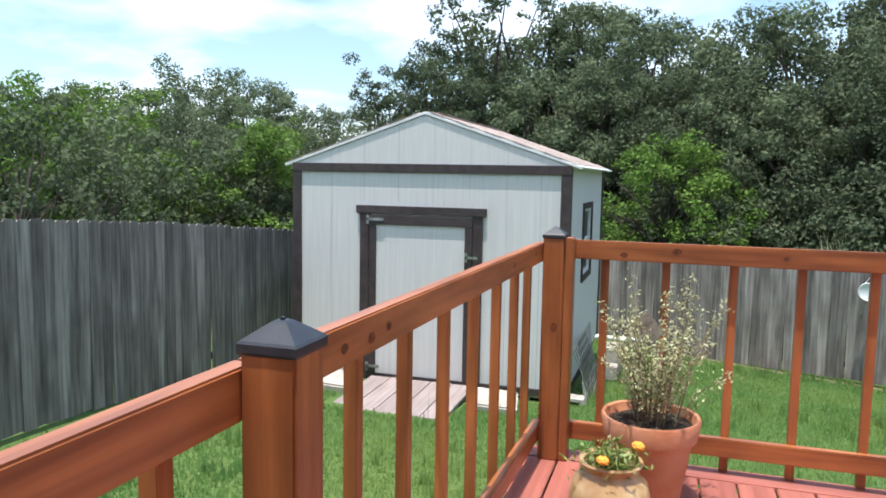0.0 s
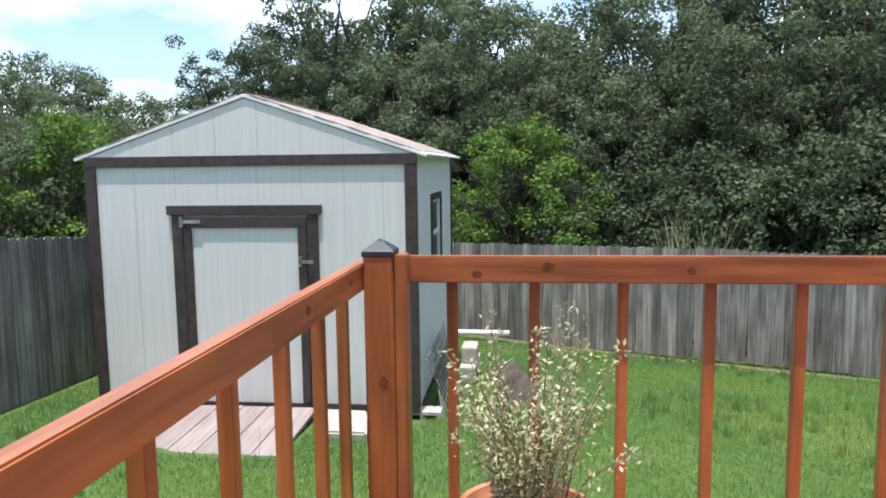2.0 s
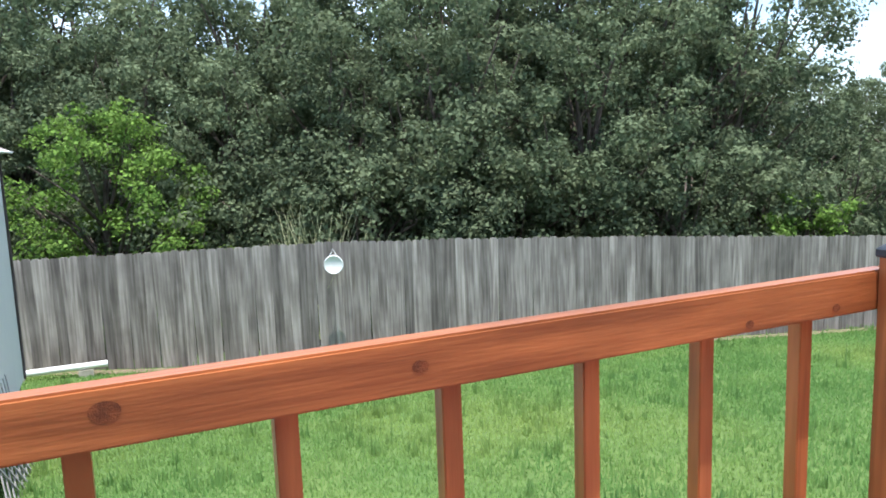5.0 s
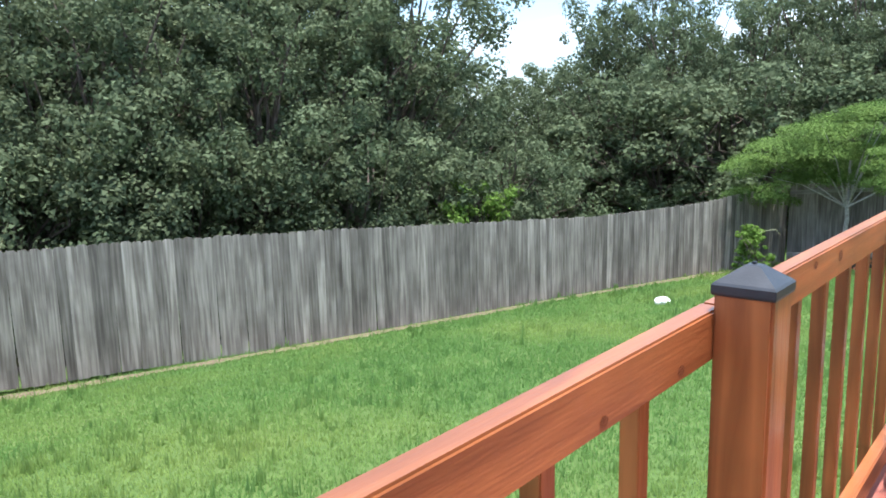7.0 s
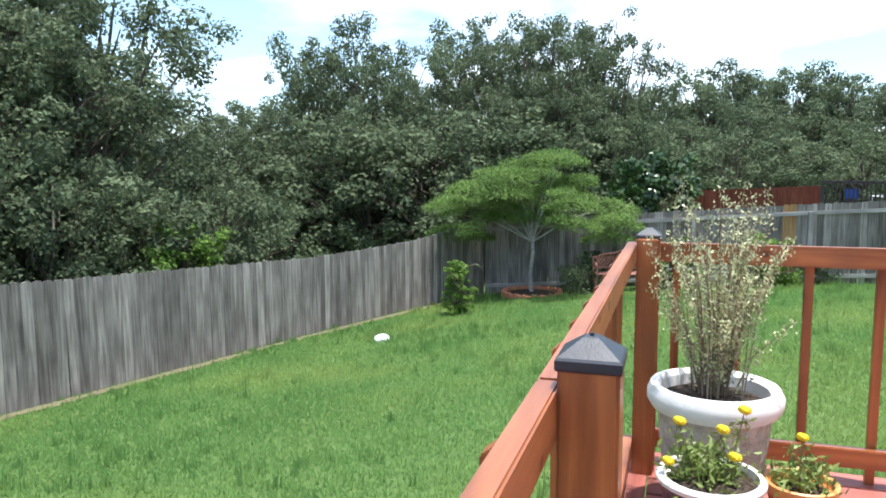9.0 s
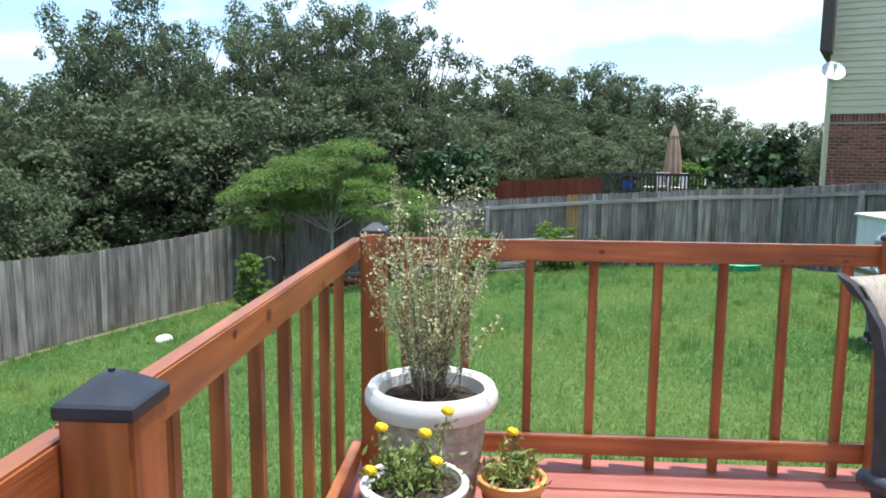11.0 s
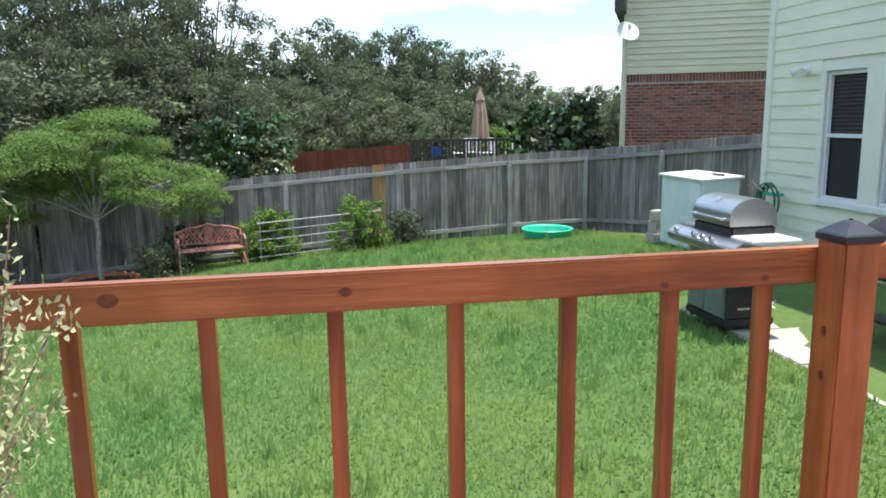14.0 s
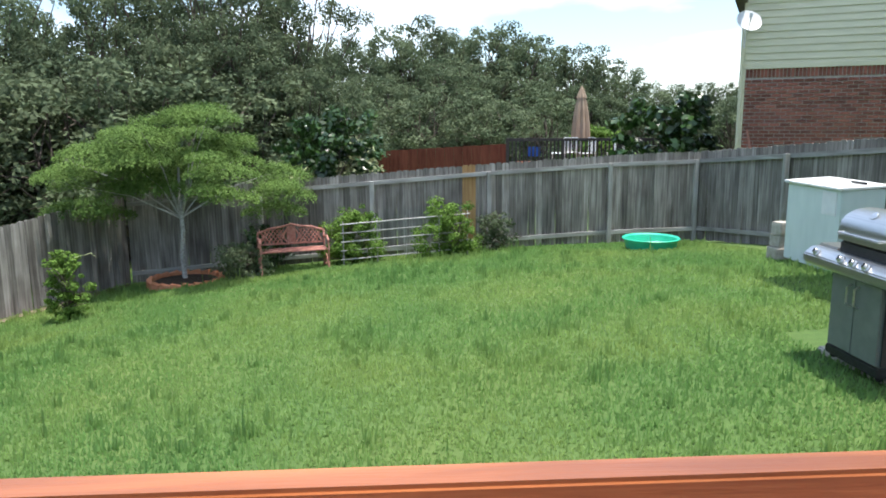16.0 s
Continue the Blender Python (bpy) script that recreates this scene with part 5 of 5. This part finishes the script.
def make_pots():
    pot = thing("flower_pot", "terracotta pot with a thin variegated shrub on the deck", "potted plant", pose(0.435, -0.29, 0.0))
    prof = [(0.115, 0), (0.12, 0.004), (0.16, 0.25), (0.176, 0.255), (0.188, 0.33), (0.184, 0.338), (0.172, 0.334), (0.162, 0.29), (0.15, 0.28)]
    part("pot", lathe_bm(prof, 44), TERRACOTTA, pot, "terracotta clay pot", smooth=True)
    soil_in(pot, 0.163, 0.30)
    shrub_in(pot, 5, 46, 0.60, 0.24, 0.30, 85, 0.018)
    tag = part("plant_tag", box_bm(0.085, 0.002, 0.125, 0.0), CARDBOARD, pot, "printed plant label", m=pose(-0.03, 0.02, 0.67, 10, -38, 12))
    part("picture", box_bm(0.072, 0.0012, 0.076, 0, (0, -0.002, 0.018)), STONEPOT, tag)
    jar = thing("glazed_jar", "round glazed clay jar with orange flowers on the deck", "potted plant", pose(0.315, -0.63, 0.0))
    prof = [(0.08, 0), (0.09, 0.005), (0.13, 0.07), (0.142, 0.13), (0.128, 0.19), (0.098, 0.222), (0.094, 0.235), (0.112, 0.262), (0.108, 0.27), (0.094, 0.262), (0.082, 0.225)]
    part("jar", lathe_bm(prof, 44), GLAZED, jar, "streaked ochre glaze", smooth=True)
    soil_in(jar, 0.083, 0.235)
    marigold_in(jar, 7, 0.235, 0.17, 0.14, [(0.09, -0.03, 0.33), (-0.02, -0.1, 0.29)], ORANGEPETAL)
    # white urn in the far corner
    urn = thing("planter", "white-rimmed cast stone planter with a variegated shrub", "potted plant", pose(3.63, -0.255, 0.0) @ Matrix.Diagonal((0.91, 0.91, 1.2, 1)))
    body = lathe_bm([(0.155, 0), (0.165, 0.01), (0.18, 0.1), (0.205, 0.25), (0.215, 0.335), (0.19, 0.34)], 64)
    for v in body.verts:
        a = math.atan2(v.co.y, v.co.x)
        if 0.02 < v.co.z < 0.33:
            k = 1 + 0.02 * noise.noise(Vector((a * 6, v.co.z * 40, 0))) + 0.012 * math.sin(a * 16)
            v.co.x, v.co.y = v.co.x * k, v.co.y * k
    part("pot", body, STONEPOT, urn, "rough cream cast stone")
    part("rim", lathe_bm([(0.205, 0.335), (0.24, 0.342), (0.258, 0.365), (0.258, 0.39), (0.243, 0.412), (0.222, 0.415), (0.205, 0.4), (0.196, 0.33)], 64), WHITEPOT, urn, "thick white rolled rim", smooth=True)
    soil_in(urn, 0.198, 0.365)
    shrub_in(urn, 15, 64, 0.66, 0.24, 0.365, 125, 0.016)
    bowl = thing("flower_bowl", "navy glazed bowl of yellow marigolds on a metal stand", "potted plant", pose(3.25, -0.235, 0.0) @ Matrix.Diagonal((1.0, 1.0, 1.06, 1)))
    part("bowl", lathe_bm([(0.07, 0.13), (0.1, 0.14), (0.138, 0.19), (0.155, 0.265), (0.156, 0.28), (0.146, 0.285), (0.14, 0.25)], 48), BLUEPOT, bowl, smooth=True)
    part("rim", lathe_bm([(0.1565, 0.27), (0.165, 0.276), (0.167, 0.288), (0.158, 0.298), (0.145, 0.296), (0.141, 0.255)], 48), WHITEPOT, bowl, "pale glazed rim", smooth=True)
    soil_in(bowl, 0.141, 0.272)
    marigold_in(bowl, 9, 0.272, 0.17, 0.15, [(-0.04, 0.13, 0.33), (-0.02, 0.10, 0.45), (0.0, -0.03, 0.43), (0.05, -0.095, 0.48), (-0.03, -0.066, 0.36)])
    for k in range(3):
        a = 2 * math.pi * k / 3 + 0.5
        c, s = math.cos(a), math.sin(a)
        part("stand_leg", tube_bm([(0.11 * c, 0.11 * s, 0.16), (0.15 * c, 0.15 * s, 0.12), (0.13 * c, 0.13 * s, 0.05), (0.17 * c, 0.17 * s, 0.006), (0.19 * c, 0.19 * s, 0.02)], 0.005, 6), BLACKMETAL, bowl, "black wire leg")
    part("stand_ring", tube_bm([(0.112 * math.cos(2 * math.pi * k / 24), 0.112 * math.sin(2 * math.pi * k / 24), 0.155) for k in range(25)], 0.005, 6), BLACKMETAL, bowl)
    small = thing("small_pot", "small orange plastic pot with a marigold on the deck", "potted plant", pose(3.54, -0.54, 0.0) @ Matrix.Diagonal((1.0, 1.0, 1.05, 1)))
    part("pot", lathe_bm([(0.078, 0), (0.082, 0.004), (0.106, 0.17), (0.1, 0.172)], 40), ORANGE, small, smooth=True)
    part("rim", lathe_bm([(0.106, 0.165), (0.119, 0.168), (0.121, 0.195), (0.114, 0.2), (0.105, 0.195), (0.1, 0.15)], 40), RIMYELLOW, small, "pale orange rim", smooth=True)
    soil_in(small, 0.102, 0.165)
    marigold_in(small, 12, 0.165, 0.13, 0.15, [(0.02, 0.0, 0.33)])


make_pots()


def make_chair():
    """Sling patio chair: two curved side rails, fabric between, arms and legs."""
    p0 = Vector((2.66, -1.175, 1.055))
    wide, face = Vector((0.65, -0.76, 0)), Vector((-0.76, -0.65, 0))
    chair = thing("patio_chair", "beige sling patio chair with a charcoal metal frame", "chair", pose(p0.x, p0.y, 0))
    prof = [(0.0, 1.05), (0.03, 1.035), (0.06, 0.99), (0.085, 0.90), (0.095, 0.76), (0.10, 0.62), (0.13, 0.49), (0.24, 0.42), (0.45, 0.42), (0.62, 0.44), (0.68, 0.42)]
    W = 0.5
    def at(f, z, w):
        q = face * f + wide * w
        return (q.x, q.y, z)
    for w in (0.0, W):
        bm = bmesh.new()
        prev = None
        for f, z in prof:
            c = Vector(at(f, z, w))
            ring = [bm.verts.new(c + wide * a + Vector((0, 0, b)) * 0.7 + face * -b * 0.6) for a, b in ((-0.014, -0.026), (0.014, -0.026), (0.014, 0.026), (-0.014, 0.026))]
            if prev:
                for k in range(4):
                    bm.faces.new((prev[k], prev[(k + 1) % 4], ring[(k + 1) % 4], ring[k]))
            else:
                bm.faces.new(ring)
            prev = ring
        bm.faces.new(prev)
        part("side_rail", bm, CHAIRFRAME, chair, smooth=True)
        part("arm", tube_bm([at(0.06, 0.66, w), at(0.14, 0.66, w - 0.02 if w == 0 else w + 0.02), at(0.3, 0.66, w - 0.02 if w == 0 else w + 0.02), at(0.55, 0.64, w)], [0.018, 0.02, 0.02, 0.02], 10), CHAIRFRAME, chair, smooth=True)
        part("leg", tube_bm([at(0.55, 0.64, w), at(0.62, 0.3, w), at(0.66, 0.0, w)], 0.016, 8), CHAIRFRAME, chair)
        part("leg", tube_bm([at(0.24, 0.44, w), at(0.1, 0.2, w), at(0.0, 0.0, w)], 0.016, 8), CHAIRFRAME, chair)
    bm = bmesh.new()
    rows = []
    for f, z in prof:
        rows.append([bm.verts.new(Vector(at(f, z + 0.012, 0.012 + (W - 0.024) * k / 8)) + Vector((0, 0, -0.012 * math.sin(math.pi * k / 8)))) for k in range(9)])
    for a, b in zip(rows, rows[1:]):
        for k in range(8):
            bm.faces.new((a[k], a[k + 1], b[k + 1], b[k]))
    ob = part("sling", bm, SLING, chair, "beige striped sling fabric", smooth=True)
    ob.modifiers.new("thickness", "SOLIDIFY").thickness = 0.006


make_chair()


# ---- things in the yard ----
def make_bench():
    x, y = 17.35, 1.05
    z = float(ground_z(x, y))
    bench = thing("garden_bench", "faded red cast iron garden bench with lattice back", "bench", pose(x, y, z, 0, 0, -90 + 16))
    # local -y faces the house
    for k in range(6):
        part("seat_slat", box_bm(1.25, 0.055, 0.02, 0.005, (0, -0.22 + k * 0.075, 0.42)), REDRUST, bench)
    part("top_rail", tube_bm([(-0.64, 0.26, 0.72), (-0.4, 0.28, 0.8), (-0.18, 0.285, 0.82), (0, 0.29, 0.87), (0.18, 0.285, 0.82), (0.4, 0.28, 0.8), (0.64, 0.26, 0.72)], 0.022, 8), REDRUST, bench)
    part("lower_rail", box_bm(1.25, 0.025, 0.03, 0.004, (0, 0.235, 0.5)), REDRUST, bench)
    for c in (-0.34, 0.34):
        bm = bmesh.new()
        for k in range(7):
            for s in (1, -1):
                xx = c - 0.24 + k * 0.08
                a, b = (xx - 0.11 * s, 0.235, 0.51), (xx + 0.11 * s, 0.27, 0.78)
                tube_bm([(max(c - 0.26, min(c + 0.26, a[0])), a[1], a[2]), (max(c - 0.26, min(c + 0.26, b[0])), b[1], b[2])], 0.011, 5, bm)
        part("lattice", bm, REDRUST, bench, "diagonal iron lattice")
    part("medallion", box_bm(0.17, 0.03, 0.33, 0.02, (0, 0.26, 0.67)), REDRUST, bench)
    for s in (-1, 1):
        xx = s * 0.63
        part("end_frame", tube_bm([(xx, -0.3, -0.02), (xx, -0.24, 0.2), (xx, -0.28, 0.42), (xx, -0.26, 0.6), (xx, -0.1, 0.66), (xx, 0.2, 0.62), (xx, 0.26, 0.72)], [0.022, 0.018, 0.02, 0.02, 0.02, 0.018, 0.02], 8), REDRUST, bench)
        part("leg", tube_bm([(xx, 0.3, -0.02), (xx, 0.24, 0.2), (xx, 0.22, 0.45), (xx, 0.26, 0.72)], 0.02, 8), REDRUST, bench)
        part("scroll", tube_bm([(xx, -0.2, 0.1), (xx, 0.0, 0.3), (xx, 0.15, 0.12), (xx, 0.0, 0.08)], 0.012, 6), REDRUST, bench)


make_bench()


def make_low_fence():
    a, b = Vector((17.35, 0.15, 0)), Vector((17.55, -2.35, 0))
    rail = thing("low_fence", "low white wire and bamboo fence in front of the bushes", "fence")
    za, zb = float(ground_z(a.x, a.y)), float(ground_z(b.x, b.y))
    for k in range(5):
        h = 0.12 + 0.17 * k
        part("bar", tube_bm([(a.x, a.y, za + h), (b.x, b.y, zb + h)], 0.014, 6), PALEWOOD, rail)
    for f in (0.02, 0.28, 0.5, 0.76, 0.98):
        p = a.lerp(b, f)
        z = za + (zb - za) * f
        part("stake", tube_bm([(p.x + 0.02, p.y, z - 0.08), (p.x + 0.02, p.y, z + 0.86)], 0.013, 6), PALEWOOD, rail)


make_low_fence()


def make_yard_things():
    x, y = 16.4, -5.55
    z = float(ground_z(x, y))
    pool = thing("kiddie_pool", "green plastic wading pool lying on the lawn", "pool", pose(x, y, z))
    part("shell", lathe_bm([(0.40, 0.0), (0.44, 0.02), (0.48, 0.16), (0.515, 0.2), (0.50, 0.215), (0.455, 0.19), (0.415, 0.05), (0.02, 0.04)], 48), GREENPLASTIC, pool, smooth=True)
    box = thing("storage_box", "pale green painted storage box with a white lid", "storage box", pose(13.05, -6.88, float(ground_z(13, -6.9))))
    part("body", box_bm(1.3, 0.58, 1.1, 0.01, (0, 0, 0.55)), BOXPAINT, box)
    part("lid", box_bm(1.38, 0.68, 0.035, 0.008), WHITEPAINT, box, "white flat lid", m=pose(0, 0, 1.125, -3, 0, 0))
    # thin white plate: the patch of sunlight on the box front, put in as colour
    part("panel", box_bm(0.32, 0.012, 0.3, 0.004, (-0.4, 0.296, 0.9)), WHITEPAINT, box)
    part("strap", box_bm(0.3, 0.04, 0.03, 0.006, (-0.45, -0.05, 1.17)), BLACKMETAL, box)
    for k, (dx, dy, dz) in enumerate(((13.92, -6.62, 0), (13.94, -6.66, 1), (13.9, -6.64, 2))):
        zz = float(ground_z(13.9, -6.6))
        b = thing("paving_block", "grey concrete block stacked beside the storage box", "block", pose(dx, dy, zz + 0.09 + 0.19 * dz, 0, 0, 8 * dz), group="stacked blocks")
        part("block", box_bm(0.3 - 0.05 * dz, 0.2, 0.186, 0.012), CONCRETE, b)
    patio = thing("patio", "pale concrete paving slabs under the grills", "paving", kind="structure")
    slab = mesh_of("paving_slab", box_bm(0.9, 0.82, 0.12, 0.012), CONCRETE)
    for i in range(4):
        for j in range(3):
            if (i, j) != (1, 1):
                part("paving_slab", slab, None, patio, m=pose(5.95 + i * 0.92, -4.9 - j * 0.84, -0.70 + 0.004 * ((i + j) % 3), 0, 0, 0))
    reel = thing("hose_reel", "coiled green garden hose on the house wall", "hose", pose(11.25, -6.93, 0.12))
    for k in range(6):
        r = 0.16 + 0.02 * (k % 3)
        part("hose_coil", tube_bm([(r * math.cos(2 * math.pi * q / 24), 0.03 + 0.02 * k, r * math.sin(2 * math.pi * q / 24) * 1.25) for q in range(25)], 0.011, 6), GREENHOSE, reel)
    part("bracket", box_bm(0.3, 0.14, 0.04, 0.008, (0, 0.02, 0.1)), GREENPLASTIC, reel)
    part("crank", tube_bm([(0.1, 0.1, 0.12), (0.2, 0.2, 0.26), (0.28, 0.2, 0.2)], 0.014, 6), CONCRETE, reel)
    disc = thing("thermometer", "round white dial hanging on the fence", "thermometer", pose(3.52, 9.98, -0.5, 0, 0, -18.5))
    part("dial", lathe_bm([(0.145, 0), (0.15, 0.006), (0.15, 0.026), (0.14, 0.032), (0.135, 0.028)], 40), WHITEPAINT, disc, m=pose(0, 0.005, 0, 90, 0, 0), smooth=True)
    part("string", tube_bm([(-0.06, -0.01, 0.13), (0, 0.02, 0.24), (0.06, -0.01, 0.13)], 0.006, 5), WHITEPAINT, disc)


make_yard_things()


def make_grill():
    zb = -0.636
    g = thing("gas_grill", "stainless and grey gas grill with side shelves on the patio", "grill", pose(8.57, -4.64, zb))
    # local +y is the front, local -x the near side
    part("base", box_bm(0.64, 0.5, 0.07, 0.008, (0, 0, 0.075)), BLACKMETAL, g)
    for sx in (-1, 1):
        for sy in (-1, 1):
            part("caster", lathe_bm([(0.03, -0.012), (0.034, 0), (0.03, 0.012)], 16), RUBBER, g, m=pose(sx * 0.28, sy * 0.2, 0.035, 90, 0, 0))
    cab = part("cabinet", box_bm(0.6, 0.46, 0.6, 0.006, (0, 0, 0.41)), GREYPAINT, g)
    part("side_panel", box_bm(0.012, 0.44, 0.58, 0.003, (-0.307, 0, 0.41)), BLACKMETAL, cab, "black vented side panel")
    for k in range(4):
        part("vent_slot", box_bm(0.006, 0.12, 0.018, 0.002, (-0.315, 0.05 - 0.14 * (k % 2), 0.2 + 0.42 * (k // 2))), STEEL, cab)
    for sx in (-1, 1):
        door = part("door", box_bm(0.292, 0.018, 0.58, 0.004, (sx * 0.149, 0.24, 0.41)), GREYPAINT, g, "grey cabinet door")
        part("handle", tube_bm([(sx * 0.045, 0.25, 0.64), (sx * 0.045, 0.285, 0.62), (sx * 0.045, 0.285, 0.50), (sx * 0.045, 0.25, 0.48)], 0.009, 8), STEEL, door, "chrome handle")
    panel = bmesh.new()
    sec = [(0.20, 0.72), (0.30, 0.70), (0.345, 0.735), (0.34, 0.79), (0.27, 0.845), (0.2, 0.845)]
    L = 1.14
    a = [panel.verts.new((-L / 2, y, z)) for y, z in sec]
    b = [panel.verts.new((L / 2, y, z)) for y, z in sec]
    panel.faces.new(a)
    panel.faces.new(b[::-1])
    for k in range(len(sec)):
        panel.faces.new((a[k], a[(k + 1) % len(sec)], b[(k + 1) % len(sec)], b[k]))
    bmesh.ops.bevel(panel, geom=panel.edges[:], offset=0.008, segments=2, affect="EDGES")
    pn = part("control_panel", panel, STEEL, g, "rounded steel control panel", smooth=True)
    for x in (-0.2, -0.05, 0.1, 0.42):
        kn = part("knob", lathe_bm([(0.032, 0), (0.032, 0.012), (0.024, 0.016), (0.022, 0.034), (0.018, 0.038)], 20), METAL, pn, "chrome knob", m=pose(x, 0.31, 0.81, -52, 0, 0), smooth=True)
        part("grip", box_bm(0.01, 0.036, 0.012, 0.002, (0, 0, 0.04)), BLACKMETAL, kn)
    for s, x in ((-1, -0.47), (1, 0.45)):
        part("side_shelf", box_bm(0.34 if s < 0 else 0.26, 0.46, 0.03, 0.008, (x, -0.02, 0.85)), WHITEPOT if s < 0 else STEEL, g, "pale side shelf")
    part("firebox", box_bm(0.62, 0.44, 0.16, 0.02, (0, -0.01, 0.86)), BLACKMETAL, g)
    # domed hood: an extruded arc
    hood = bmesh.new()
    sec = [(0.225, 0.94), (0.222, 1.03)] + [(0.222 * math.cos(q), 1.03 + 0.15 * math.sin(q)) for q in np.linspace(0.35, 2.8, 9)] + [(-0.225, 1.03), (-0.23, 0.94)]
    L = 0.62
    a = [hood.verts.new((-L / 2, y, z)) for y, z in sec]
    b = [hood.verts.new((L / 2, y, z)) for y, z in sec]
    hood.faces.new(a)
    hood.faces.new(b[::-1])
    for k in range(len(sec)):
        hood.faces.new((a[k], a[(k + 1) % len(sec)], b[(k + 1) % len(sec)], b[k]))
    h = part("hood", hood, STEEL, g, "domed stainless hood", smooth=True)
    part("hood_handle", tube_bm([(-0.24, 0.22, 1.0), (-0.24, 0.265, 1.0), (0.24, 0.265, 1.0), (0.24, 0.22, 1.0)], 0.011, 8), METAL, h)
    part("gauge", lathe_bm([(0.035, 0), (0.035, 0.01), (0.03, 0.013)], 20), METAL, h, m=pose(0.02, 0.14, 1.146, -50, 0, 0))
    part("gas_hose", tube_bm([(0.5, 0.05, 0.8), (0.56, 0.08, 0.6), (0.4, 0.1, 0.45), (0.31, 0.05, 0.4)], 0.009, 6), RUBBER, g)
    s = thing("barrel_smoker", "black barrel charcoal smoker with a pale front shelf", "grill", pose(7.35, -5.55, zb))
    bm = bmesh.new()
    bmesh.ops.create_cone(bm, cap_ends=True, segments=36, radius1=0.27, radius2=0.27, depth=0.95)
    bmesh.ops.bevel(bm, geom=[e for e in bm.edges if len(e.link_faces) == 2 and abs(e.verts[0].co.z - e.verts[1].co.z) < 0.01], offset=0.02, segments=2, affect="EDGES")
    part("barrel", bm, BLACKMETAL, s, m=pose(0, 0, 0.78, 0, 90, 0), smooth=True)
    part("lid_seam", box_bm(0.94, 0.56, 0.012, 0.002, (0, 0, 0.79)), STEEL, s)
    part("lid_handle", tube_bm([(-0.2, 0.26, 0.86), (-0.2, 0.31, 0.87), (0.2, 0.31, 0.87), (0.2, 0.26, 0.86)], 0.012, 8), METAL, s)
    part("chimney", tube_bm([(-0.35, 0, 1.02), (-0.35, 0, 1.2)], 0.04, 14), BLACKMETAL, s)
    part("front_shelf", box_bm(0.85, 0.24, 0.03, 0.008, (0, 0.38, 0.72)), WHITEPOT, s, "pale wooden shelf")
    for x in (-0.4, 0.42):
        for yy in (-0.2, 0.2):
            part("leg", tube_bm([(x, yy, 0.62), (x * 1.05, yy * 1.3, 0.0 if x < 0 else 0.1)], 0.016, 8), BLACKMETAL, s)
    for yy in (-0.28, 0.28):
        part("wheel", lathe_bm([(0.03, -0.022), (0.085, -0.02), (0.1, -0.01), (0.1, 0.01), (0.085, 0.02), (0.03, 0.022)], 28), RUBBER, s, "black rubber wheel", m=pose(0.44, yy, 0.1, 90, 0, 0), smooth=True)
    part("bottom_rack", box_bm(0.8, 0.42, 0.02, 0.004, (0, 0, 0.22)), BLACKMETAL, s)


make_grill()
